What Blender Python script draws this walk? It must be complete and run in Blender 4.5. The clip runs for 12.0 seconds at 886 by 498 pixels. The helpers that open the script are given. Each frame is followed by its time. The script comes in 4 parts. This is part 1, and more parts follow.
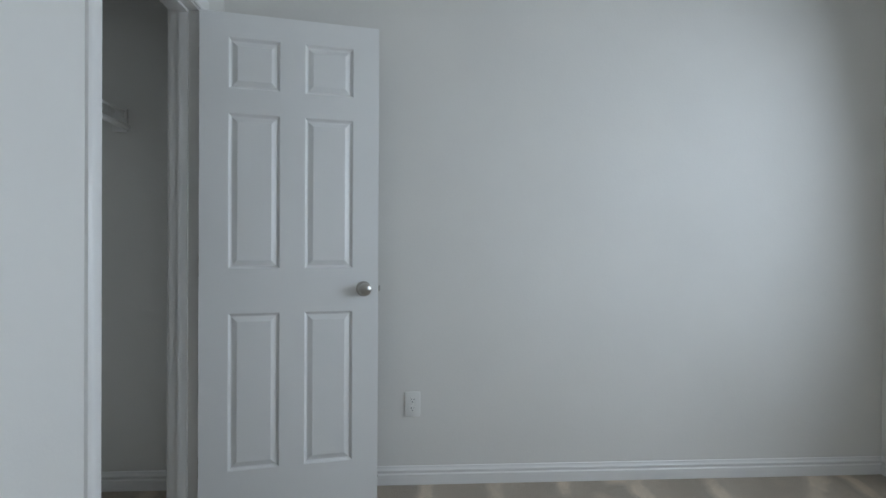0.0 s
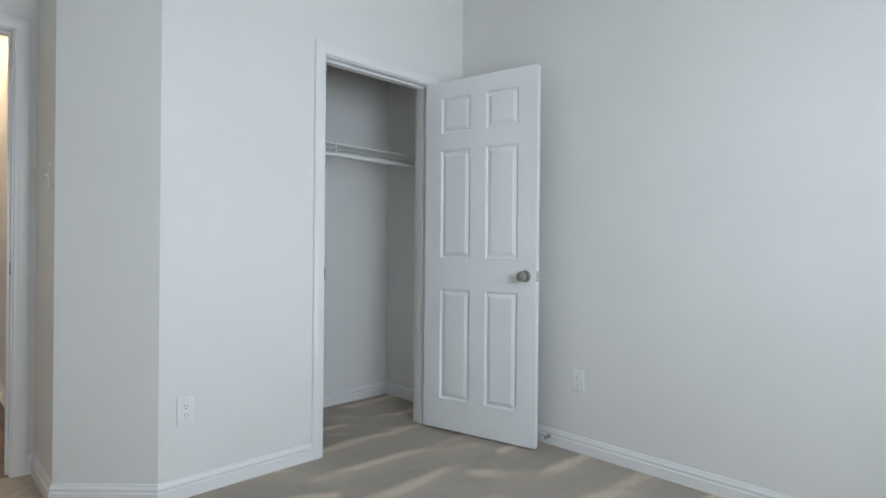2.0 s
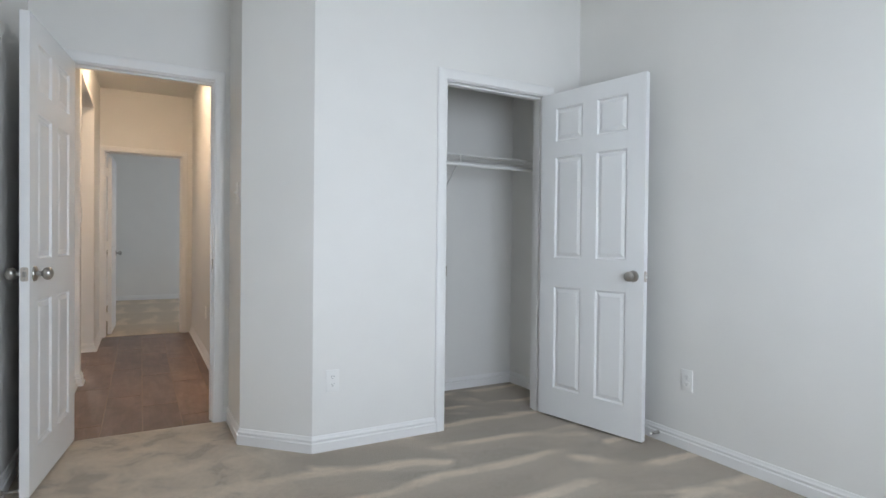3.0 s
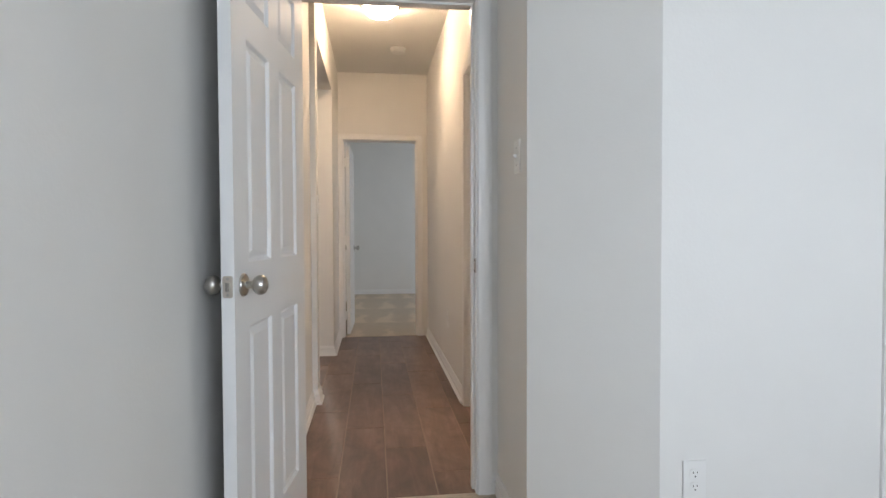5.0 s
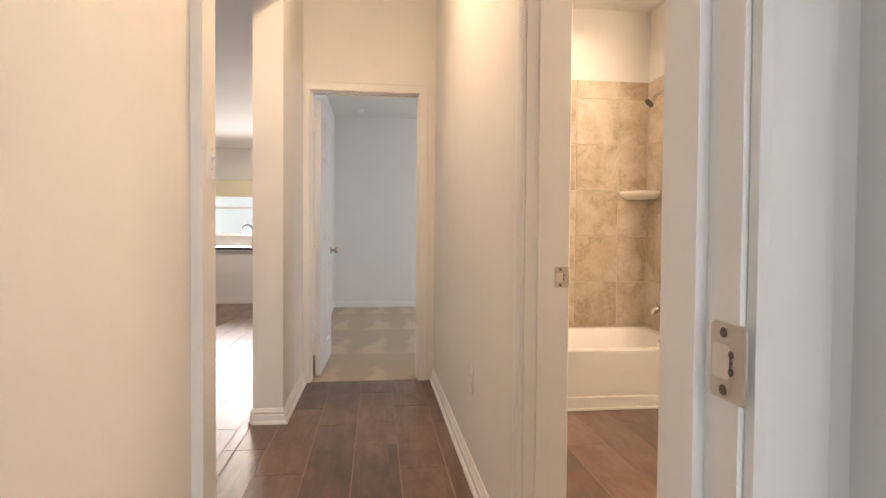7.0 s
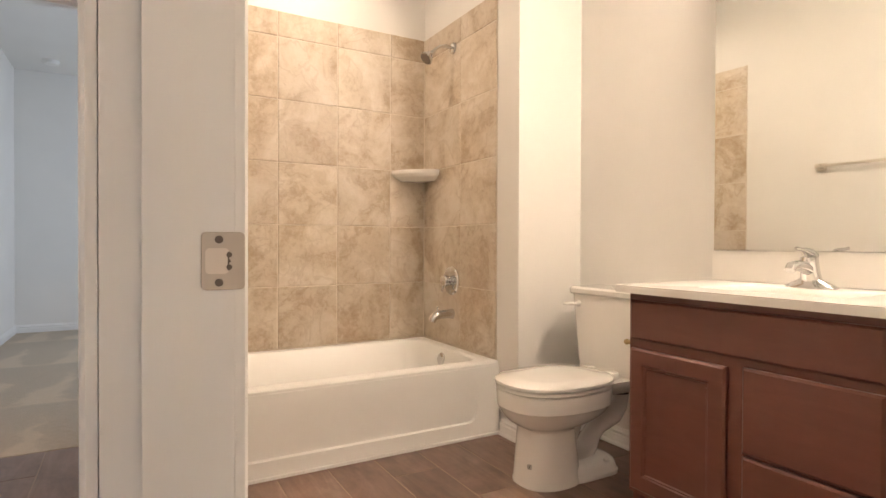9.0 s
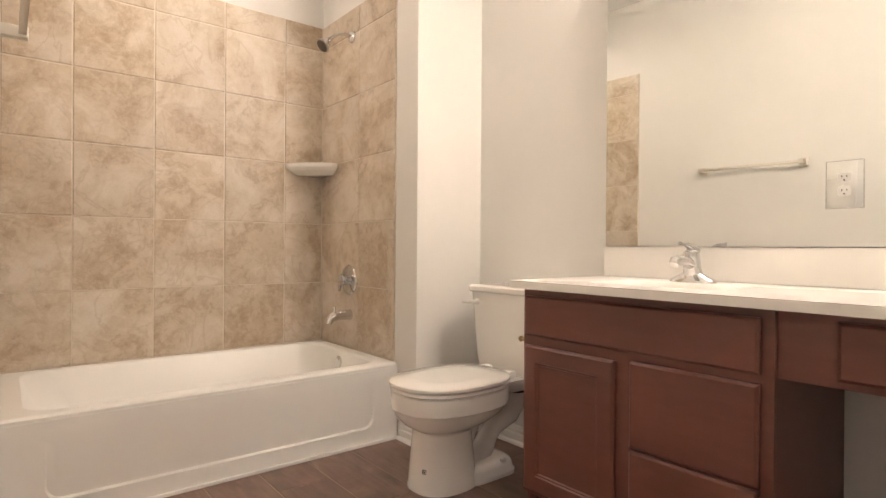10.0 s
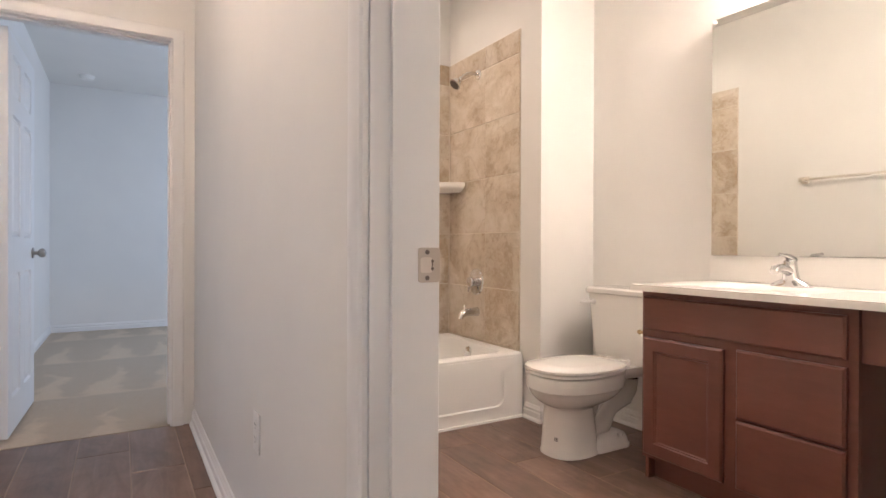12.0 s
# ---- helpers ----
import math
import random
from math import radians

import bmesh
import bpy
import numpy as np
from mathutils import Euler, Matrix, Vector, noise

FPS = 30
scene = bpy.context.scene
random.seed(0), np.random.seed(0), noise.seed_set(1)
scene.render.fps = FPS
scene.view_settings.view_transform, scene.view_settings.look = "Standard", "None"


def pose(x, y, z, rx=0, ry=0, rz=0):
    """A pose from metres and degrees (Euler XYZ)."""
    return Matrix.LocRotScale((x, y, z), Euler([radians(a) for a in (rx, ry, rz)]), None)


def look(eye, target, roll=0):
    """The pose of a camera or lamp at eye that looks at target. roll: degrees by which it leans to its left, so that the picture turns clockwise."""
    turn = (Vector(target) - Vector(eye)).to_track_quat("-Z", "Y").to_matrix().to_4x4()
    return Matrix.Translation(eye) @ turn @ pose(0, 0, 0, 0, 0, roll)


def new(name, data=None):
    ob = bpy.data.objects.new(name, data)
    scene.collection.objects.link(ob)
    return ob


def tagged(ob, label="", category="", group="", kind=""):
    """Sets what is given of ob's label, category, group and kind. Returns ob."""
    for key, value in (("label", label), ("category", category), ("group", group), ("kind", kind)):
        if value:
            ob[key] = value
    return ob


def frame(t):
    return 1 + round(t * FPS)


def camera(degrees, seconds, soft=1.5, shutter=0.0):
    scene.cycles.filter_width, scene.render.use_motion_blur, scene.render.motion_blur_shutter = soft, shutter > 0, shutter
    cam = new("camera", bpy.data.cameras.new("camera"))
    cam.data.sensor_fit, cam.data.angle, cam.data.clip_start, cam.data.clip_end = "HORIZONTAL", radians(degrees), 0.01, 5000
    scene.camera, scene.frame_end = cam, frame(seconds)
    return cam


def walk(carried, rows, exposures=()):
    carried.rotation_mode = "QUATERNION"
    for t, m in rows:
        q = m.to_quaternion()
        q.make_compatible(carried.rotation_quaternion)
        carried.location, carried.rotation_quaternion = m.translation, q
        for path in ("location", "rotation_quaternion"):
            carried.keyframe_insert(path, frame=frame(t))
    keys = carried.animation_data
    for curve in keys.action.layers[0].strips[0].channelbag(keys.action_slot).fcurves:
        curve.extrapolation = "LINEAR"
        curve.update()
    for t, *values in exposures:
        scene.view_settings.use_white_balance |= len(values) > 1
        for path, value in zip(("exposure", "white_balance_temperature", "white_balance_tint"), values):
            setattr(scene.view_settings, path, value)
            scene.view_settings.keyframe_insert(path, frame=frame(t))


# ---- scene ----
cam = camera(77.7, 12.0)
PATH = [
    (0, (0.562, 0.563, 1.095), (2.558, 0.435, 1.086), 0.3),
    (0.5, (0.599, 0.183, 1.127), (2.527, 0.714, 1.072), 0.4),
    (1, (0.55, -0.235, 1.094), (2.321, 0.693, 1.066), 0.4),
    (1.5, (0.573, -0.653, 1.066), (2.155, 0.57, 1.064), 0.5),
    (2, (0.576, -1.017, 1.052), (1.976, 0.41, 1.053), 0.5),
    (2.5, (0.606, -1.273, 1.066), (1.793, 0.337, 1.06), 0.6),
    (3, (0.549, -1.392, 1.091), (1.512, 0.361, 1.066), 0.6),
    (3.5, (0.458, -1.363, 1.082), (1.178, 0.503, 1.056), 0.4),
    (3.7, (0.421, -1.283, 1.071), (1.041, 0.618, 1.039), 0.5),
    (5.3, (0.536, 0.24, 1.079), (0.745, 2.229, 1.025), 0.3),
    (5.5, (0.549, 0.444, 1.079), (0.741, 2.434, 1.026), 0.7),
    (6, (0.568, 0.901, 1.073), (0.757, 2.892, 1.017), 0.5),
    (6.5, (0.607, 1.331, 1.047), (0.801, 3.321, 0.995), 0.5),
    (6.7, (0.626, 1.51, 1.046), (0.826, 3.5, 0.996), 0.5),
    (8.3, (0.925, 2.516, 0.971), (1.644, 4.382, 0.947), 0.2),
    (8.5, (0.983, 2.573, 0.962), (1.786, 4.405, 0.939), 0.3),
    (9, (1.103, 2.677, 0.944), (2.09, 4.416, 0.926), 0.2),
    (9.5, (1.191, 2.706, 0.923), (2.335, 4.346, 0.908), 0.2),
    (10, (1.223, 2.724, 0.915), (2.471, 4.287, 0.91), 0.4),
    (10.5, (1.222, 2.724, 0.916), (2.529, 4.238, 0.915), 0.3),
    (11, (1.115, 2.703, 0.929), (2.46, 4.183, 0.928), 0.3),
    (11.5, (0.915, 2.63, 0.941), (2.231, 4.135, 0.937), 0.2),
    (12, (0.734, 2.457, 0.956), (1.744, 4.184, 0.95), 0.2),
]
EXPOSURES = [
    (0.0, -0.33, 6400, 9), (0.5, -0.04, 6450, 9), (1.0, 0.09, 6450, 9), (1.5, 0.12, 6450, 9), (2.5, 0.18, 6550, 11), (3.5, 0.31, 6560, 12), (5.5, 0.33, 6820, 13),
    (6.7, 0.80, 7300, 17), (8.4, 0.86, 6800, 15), (9.0, 0.85, 6370, 14), (9.5, 0.75, 6080, 13), (10.5, 0.70, 5840, 13), (11.5, 0.72, 5770, 15), (12.0, 0.85, 5740, 16),
]
walk(cam, [(t, look(eye, target, lean)) for t, eye, target, lean in PATH], EXPOSURES)

# ---------------------------------------------------------------- world and lights
world = bpy.data.worlds.new("sky")
scene.world = world
world.use_nodes = True
wn = world.node_tree.nodes
sky = wn.new("ShaderNodeTexSky")
sky.sky_type, sky.sun_disc = "NISHITA", False
sky.sun_elevation, sky.sun_rotation = radians(48), radians(20)
wn["Background"].inputs["Strength"].default_value = 0.12
world.node_tree.links.new(sky.outputs["Color"], wn["Background"].inputs["Color"])

sun = new("sun", bpy.data.lights.new("sun", "SUN"))
sun.data.energy, sun.data.angle, sun.data.color = 2.5, radians(0.5), (1.0, 0.95, 0.88)
sun.matrix_basis = look((2, 8, 9), (0, 0, 0))

WARM = (1.0, 0.79, 0.585)
DAY = (0.745, 0.86, 1.0)


def area_lamp(name, eye, target, w, h, energy, color, spread=180):
    data = bpy.data.lights.new(name, "AREA")
    data.shape, data.size, data.size_y, data.energy, data.color = "RECTANGLE", w, h, energy, color
    data.spread = radians(spread)
    ob = new(name, data)
    ob.matrix_basis = look(eye, target)
    return ob


area_lamp("bedroom_window_light", (1.65, -1.80, 1.52), (1.65, 0.0, 1.14), 1.75, 1.38, 34.5, DAY, 164)
area_lamp("back_bedroom_window_light", (3.62, 7.9, 1.5), (0.0, 7.9, 1.3), 1.5, 1.3, 24, DAY)
area_lamp("great_room_window_light", (-1.6, 12.92, 1.45), (-1.6, 6.0, 0.2), 2.6, 1.2, 66, (0.95, 0.96, 1.0), 115)
area_lamp("great_room_west_light", (-4.95, 4.6, 1.5), (0.0, 4.6, 1.2), 2.6, 1.7, 10, (1.0, 0.93, 0.90))
area_lamp("tub_light", (1.90, 5.31, 2.728), (1.90, 5.31, 0.0), 0.14, 0.14, 4.0, WARM, 150)
for cx, cy in ((-0.76, 8.9), (-1.29, 11.06)):
    area_lamp("downlight_lamp", (cx, cy, 2.728), (cx, cy, 0.0), 0.12, 0.12, 9, (1.0, 0.88, 0.72))

# ---------------------------------------------------------------- materials


def nodes_of(name):
    m = bpy.data.materials.new(name)
    m.use_nodes = True
    nt = m.node_tree
    return m, nt, nt.nodes["Principled BSDF"]


def coords(nt, scale=(1, 1, 1), pick=""):
    """Object coordinates, shifted at random for each object or island."""
    tc = nt.nodes.new("ShaderNodeTexCoord")
    mp = nt.nodes.new("ShaderNodeMapping")
    mp.inputs["Scale"].default_value = scale
    nt.links.new(tc.outputs["Object"], mp.inputs["Vector"])
    if pick:
        src = nt.nodes.new("ShaderNodeObjectInfo" if pick == "object" else "ShaderNodeNewGeometry")
        mul = nt.nodes.new("ShaderNodeMath")
        mul.operation = "MULTIPLY"
        mul.inputs[1].default_value = 57.0
        nt.links.new(src.outputs["Random" if pick == "object" else "Random Per Island"], mul.inputs[0])
        comb = nt.nodes.new("ShaderNodeCombineXYZ")
        for i in range(3):
            nt.links.new(mul.outputs[0], comb.inputs[i])
        nt.links.new(comb.outputs[0], mp.inputs["Location"])
        return mp.outputs["Vector"], src.outputs["Random" if pick == "object" else "Random Per Island"]
    return mp.outputs["Vector"], None


def noise_node(nt, vec, scale, detail=4.0, rough=0.55, distort=0.0):
    n = nt.nodes.new("ShaderNodeTexNoise")
    n.inputs["Scale"].default_value, n.inputs["Detail"].default_value = scale, detail
    n.inputs["Roughness"].default_value, n.inputs["Distortion"].default_value = rough, distort
    nt.links.new(vec, n.inputs["Vector"])
    return n.outputs["Fac"]


def ramp(nt, fac, stops):
    r = nt.nodes.new("ShaderNodeValToRGB")
    e = r.color_ramp.elements
    while len(e) < len(stops):
        e.new(0.5)
    for el, (p, c) in zip(e, stops):
        el.position, el.color = p, (*c, 1) if len(c) == 3 else c
    nt.links.new(fac, r.inputs["Fac"])
    return r.outputs["Color"]


def mix(nt, fac, a, b, mode="MIX"):
    m = nt.nodes.new("ShaderNodeMix")
    m.data_type, m.blend_type = "RGBA", mode
    for sock, v in ((m.inputs["Factor"], fac), (m.inputs["A"], a), (m.inputs["B"], b)):
        if isinstance(v, (int, float)):
            sock.default_value = v
        elif isinstance(v, tuple):
            sock.default_value = (*v, 1)
        else:
            nt.links.new(v, sock)
    return m.outputs["Result"]


def calc(nt, op, a, v=0.0):
    """One step of arithmetic on node values."""
    n = nt.nodes.new("ShaderNodeMath")
    n.operation = op
    for k, x in enumerate((a, v)):
        if isinstance(x, (int, float)):
            n.inputs[k].default_value = x
        else:
            nt.links.new(x, n.inputs[k])
    return n.outputs[0]


def bump(nt, bsdf, height, strength, distance=0.002):
    b = nt.nodes.new("ShaderNodeBump")
    b.inputs["Strength"].default_value, b.inputs["Distance"].default_value = strength, distance
    nt.links.new(height, b.inputs["Height"])
    nt.links.new(b.outputs["Normal"], bsdf.inputs["Normal"])


def paint(name, color, rough=0.6, spread=0.05, grain=160.0, relief=0.12, metal=0.0, coat=0.0):
    m, nt, b = nodes_of(name)
    vec, _ = coords(nt)
    dark = tuple(c * (1 - spread) for c in color)
    light = tuple(min(1, c * (1 + spread * 0.6)) for c in color)
    big = noise_node(nt, vec, 2.3, 5)
    nt.links.new(ramp(nt, big, ((0.3, dark), (0.7, light))), b.inputs["Base Color"])
    b.inputs["Roughness"].default_value, b.inputs["Metallic"].default_value = rough, metal
    b.inputs["Coat Weight"].default_value = coat
    fine = noise_node(nt, vec, grain, 3)
    bump(nt, b, fine, relief)
    return m


WALL = paint("wall_paint", (0.80, 0.785, 0.75), 0.62, 0.025, 95.0, 0.22)
CEIL = paint("ceiling_paint", (0.80, 0.79, 0.76), 0.8, 0.02, 60.0, 0.4)
TRIM = paint("trim_paint", (0.83, 0.82, 0.80), 0.28, 0.02, 40.0, 0.03)
DOORP = paint("door_paint", (0.82, 0.82, 0.81), 0.34, 0.02, 120.0, 0.06)
PLASTIC = paint("white_plastic", (0.84, 0.83, 0.80), 0.35, 0.01, 30.0, 0.0)
NICKEL = paint("satin_nickel", (0.45, 0.43, 0.40), 0.29, 0.06, 300.0, 0.04, 1.0)
BRUSHED = paint("brushed_nickel", (0.74, 0.70, 0.63), 0.40, 0.05, 300.0, 0.03, 1.0)
CHROME = paint("chrome", (0.66, 0.66, 0.66), 0.10, 0.02, 50.0, 0.0, 1.0)
PORCELAIN = paint("porcelain", (0.84, 0.82, 0.78), 0.08, 0.01, 20.0, 0.0, 0.0, 0.6)
ACRYLIC = paint("tub_enamel", (0.86, 0.85, 0.82), 0.28, 0.01, 20.0, 0.0)
MARBLE = paint("cultured_marble", (0.87, 0.85, 0.81), 0.18, 0.02, 25.0, 0.0)
STRIKE = paint("worn_strike_nickel", (0.58, 0.52, 0.46), 0.48, 0.08, 200.0, 0.05, 0.75)
DARKNICKEL = paint("dark_nickel_and_shade", (0.16, 0.13, 0.11), 0.5, 0.1, 80.0, 0.05, 0.6)
GROUT = paint("wall_grout", (0.70, 0.63, 0.53), 0.85, 0.08, 200.0, 0.3)
FLOORGROUT = paint("floor_grout", (0.34, 0.265, 0.205), 0.85, 0.1, 200.0, 0.3)
DARK = paint("dark_slot", (0.03, 0.03, 0.03), 0.6, 0.1)
RAWWOOD = paint("bare_wood", (0.74, 0.67, 0.60), 0.8, 0.12)
RUBBER = paint("white_rubber", (0.78, 0.77, 0.74), 0.6, 0.03)
STONE = paint("black_stone", (0.03, 0.03, 0.032), 0.2, 0.4, 60.0, 0.0)
BRASS = paint("aged_brass", (0.45, 0.33, 0.18), 0.4, 0.1, 80.0, 0.05, 1.0)


def wood_tile(name, pick):
    m, nt, b = nodes_of(name)
    vec, rnd = coords(nt, (9.0, 0.9, 9.0), pick)
    grain = noise_node(nt, vec, 2.2, 8, 0.62, 0.9)
    vec2, _ = coords(nt, (2.0, 1.0, 2.0), pick)
    cloud = noise_node(nt, vec2, 3.0, 6, 0.64, 0.6)
    col = ramp(nt, grain, ((0.22, (0.120, 0.071, 0.054)), (0.5, (0.170, 0.107, 0.082)), (0.78, (0.222, 0.150, 0.120))))
    col2 = ramp(nt, cloud, ((0.3, (0.60, 0.57, 0.56)), (0.7, (1.42, 1.42, 1.40))))
    col = mix(nt, 1.0, col, col2, "MULTIPLY")
    tone = ramp(nt, rnd, ((0.0, (0.80, 0.78, 0.78)), (1.0, (1.2, 1.2, 1.2))))
    col = mix(nt, 1.0, col, tone, "MULTIPLY")
    nt.links.new(col, b.inputs["Base Color"])
    b.inputs["Roughness"].default_value = 0.34
    bump(nt, b, grain, 0.12, 0.001)
    return m


WOODTILE = wood_tile("wood_look_tile", "object")
WOODTILE_FAR = wood_tile("wood_look_tile_far", "island")


def travertine(name):
    """Honed beige stone: soft brown clouds, each broken up by finer mottling, over a pale body with a few worm-thin veins."""
    m, nt, b = nodes_of(name)
    vec, rnd = coords(nt, (1, 1, 1), "object")
    broad = noise_node(nt, vec, 2.6, 3, 0.5, 0.4)
    cloud = noise_node(nt, vec, 3.7, 5, 0.58, 0.9)
    mottle = noise_node(nt, vec, 26.0, 6, 0.66, 0.5)
    speck = noise_node(nt, vec, 120.0, 3, 0.6)
    vein = noise_node(nt, vec, 4.0, 5, 0.55, 1.0)
    body = ramp(nt, broad, ((0.35, (0.570, 0.485, 0.375)), (0.65, (0.625, 0.550, 0.450))))
    patch = calc(nt, "ADD", calc(nt, "MULTIPLY", cloud, 0.76), calc(nt, "MULTIPLY", mottle, 0.24))
    where = ramp(nt, patch, ((0.35, (0.95, 0.95, 0.95)), (0.43, (0.62, 0.62, 0.62)), (0.48, (0.16, 0.16, 0.16)), (0.54, (0.0, 0.0, 0.0))))
    stain = ramp(nt, mottle, ((0.35, (0.385, 0.290, 0.190)), (0.65, (0.49, 0.395, 0.285))))
    col = mix(nt, where, body, stain)
    pale = ramp(nt, patch, ((0.51, (0.0, 0.0, 0.0)), (0.62, (0.75, 0.75, 0.75))))
    col = mix(nt, pale, col, (0.70, 0.635, 0.555))
    line = ramp(nt, vein, ((0.475, (0.0, 0.0, 0.0)), (0.497, (0.55, 0.55, 0.55)), (0.503, (0.55, 0.55, 0.55)), (0.525, (0.0, 0.0, 0.0))))
    col = mix(nt, calc(nt, "MULTIPLY", line, broad), col, (0.40, 0.30, 0.205))
    col = mix(nt, 1.0, col, ramp(nt, speck, ((0.3, (0.95, 0.95, 0.95)), (0.7, (1.04, 1.04, 1.04)))), "MULTIPLY")
    tone = ramp(nt, rnd, ((0.0, (0.93, 0.92, 0.91)), (1.0, (1.05, 1.05, 1.05))))
    col = mix(nt, 1.0, col, tone, "MULTIPLY")
    nt.links.new(col, b.inputs["Base Color"])
    b.inputs["Roughness"].default_value = 0.36
    bump(nt, b, mottle, 0.10, 0.001)
    return m


TRAVERTINE = travertine("travertine_tile")


def cherry(name):
    m, nt, b = nodes_of(name)
    vec, _ = coords(nt, (3.0, 1.2, 6.0))
    grain = noise_node(nt, vec, 5.0, 7, 0.6, 0.6)
    vec2, _ = coords(nt)
    cloud = noise_node(nt, vec2, 3.0, 3)
    col = ramp(nt, grain, ((0.25, (0.142, 0.050, 0.034)), (0.75, (0.172, 0.063, 0.043))))
    col = mix(nt, 1.0, col, ramp(nt, cloud, ((0.3, (0.88, 0.88, 0.88)), (0.7, (1.1, 1.1, 1.1)))), "MULTIPLY")
    nt.links.new(col, b.inputs["Base Color"])
    b.inputs["Roughness"].default_value = 0.36
    bump(nt, b, grain, 0.06, 0.0005)
    return m


CHERRY = cherry("cherry_stained_wood")


def pile(nt, b, vec, col):
    """Finishes a carpet: tufts, clumps and a velvety sheen over the brushed colour."""
    fuzz = noise_node(nt, vec, 420.0, 3, 0.7)
    clump = noise_node(nt, vec, 45.0, 4, 0.65)
    col = mix(nt, 1.0, col, ramp(nt, fuzz, ((0.3, (0.80, 0.80, 0.80)), (0.7, (1.14, 1.14, 1.14)))), "MULTIPLY")
    col = mix(nt, 1.0, col, ramp(nt, clump, ((0.3, (0.92, 0.92, 0.92)), (0.7, (1.07, 1.07, 1.07)))), "MULTIPLY")
    nt.links.new(col, b.inputs["Base Color"])
    b.inputs["Roughness"].default_value = 0.95
    b.inputs["Sheen Weight"].default_value = 0.2
    bump(nt, b, fuzz, 0.9, 0.006)


def carpet(name, tint):
    """Short beige pile, brushed by a vacuum cleaner: long strokes across the room, trodden blotches towards the hall door."""
    m, nt, b = nodes_of(name)
    vec, _ = coords(nt)
    wob = noise_node(nt, vec, 0.8, 2, 0.5)
    ragged = noise_node(nt, vec, 11.0, 5, 0.7)
    axes = nt.nodes.new("ShaderNodeSeparateXYZ")
    nt.links.new(vec, axes.inputs[0])

    def strokes(fx, fy, drift, shift):
        run = calc(nt, "ADD", calc(nt, "MULTIPLY", axes.outputs["X"], fx), calc(nt, "MULTIPLY", axes.outputs["Y"], fy))
        run = calc(nt, "ADD", run, calc(nt, "MULTIPLY", wob, drift))
        run = calc(nt, "ADD", run, calc(nt, "MULTIPLY", ragged, 0.16))
        return calc(nt, "FRACT", calc(nt, "ADD", run, shift))

    def scaled(k):
        return tuple(min(1, c * k) for c in tint)

    def band(run):
        return ramp(nt, run, ((0.0, scaled(1.02)), (0.05, scaled(0.78)), (0.40, scaled(0.82)), (0.60, scaled(0.95)), (0.76, scaled(1.04)), (0.82, scaled(1.40)), (0.93, scaled(1.48)), (0.985, scaled(1.10))))

    col = band(strokes(0.10, 3.1, 1.1, 0.55))
    slant = band(strokes(1.0, 2.3, 1.2, 0.2))
    pick = ramp(nt, noise_node(nt, vec, 1.3, 2, 0.5), ((0.53, (0.0, 0.0, 0.0)), (0.58, (1.0, 1.0, 1.0))))
    col = mix(nt, pick, col, slant)
    fade = ramp(nt, noise_node(nt, vec, 2.4, 4, 0.6, 0.5), ((0.46, (0.0, 0.0, 0.0)), (0.66, (0.70, 0.70, 0.70))))
    col = mix(nt, fade, col, scaled(0.98))
    blotch = ramp(nt, noise_node(nt, vec, 5.0, 4, 0.6, 0.6), ((0.38, scaled(0.80)), (0.45, scaled(1.06)), (0.60, scaled(1.26))))
    west = calc(nt, "MULTIPLY", calc(nt, "ADD", axes.outputs["X"], calc(nt, "MULTIPLY", wob, 0.9)), 0.333)
    trodden = ramp(nt, west, ((0.48, (1.0, 1.0, 1.0)), (0.58, (0.0, 0.0, 0.0))))
    col = mix(nt, calc(nt, "MULTIPLY", trodden, 0.85), col, blotch)
    pile(nt, b, vec, col)
    return m


CARPET = carpet("beige_carpet", (0.525, 0.440, 0.340))


def brushed_carpet(name, tint):
    """The same pile with the rows of triangular marks that a vacuum cleaner leaves."""
    m, nt, b = nodes_of(name)
    vec, _ = coords(nt)
    wob = noise_node(nt, vec, 1.7, 4, 0.6)
    soft = noise_node(nt, vec, 9.0, 4, 0.6)
    axes = nt.nodes.new("ShaderNodeSeparateXYZ")
    nt.links.new(vec, axes.inputs[0])
    row = calc(nt, "ADD", calc(nt, "MULTIPLY", calc(nt, "SUBTRACT", axes.outputs["Y"], 5.45), 0.80), calc(nt, "MULTIPLY", wob, 0.10))
    along = calc(nt, "FRACT", row)
    side = calc(nt, "PINGPONG", calc(nt, "ADD", calc(nt, "MULTIPLY", axes.outputs["X"], 5.4), calc(nt, "MULTIPLY", wob, 2.6)), 1.0)
    edge = calc(nt, "ADD", calc(nt, "SUBTRACT", side, along), calc(nt, "MULTIPLY", soft, 0.35))

    def scaled(k):
        return tuple(min(1, c * k) for c in tint)

    col = ramp(nt, edge, ((0.15, scaled(0.90)), (0.40, scaled(0.93)), (0.62, scaled(1.14)), (1.0, scaled(1.17))))
    rim = ramp(nt, along, ((0.0, (0.6, 0.6, 0.6)), (0.035, (0.0, 0.0, 0.0)), (0.97, (0.0, 0.0, 0.0)), (1.0, (0.6, 0.6, 0.6))))
    col = mix(nt, rim, col, scaled(1.15))
    pile(nt, b, vec, col)
    return m


BACK_CARPET = brushed_carpet("warm_beige_carpet", (0.55, 0.44, 0.315))


def mirror_glass(name):
    m, nt, b = nodes_of(name)
    b.inputs["Base Color"].default_value = (0.88, 0.90, 0.88, 1)
    b.inputs["Metallic"].default_value, b.inputs["Roughness"].default_value = 1.0, 0.015
    return m


MIRROR = mirror_glass("mirror_silver")


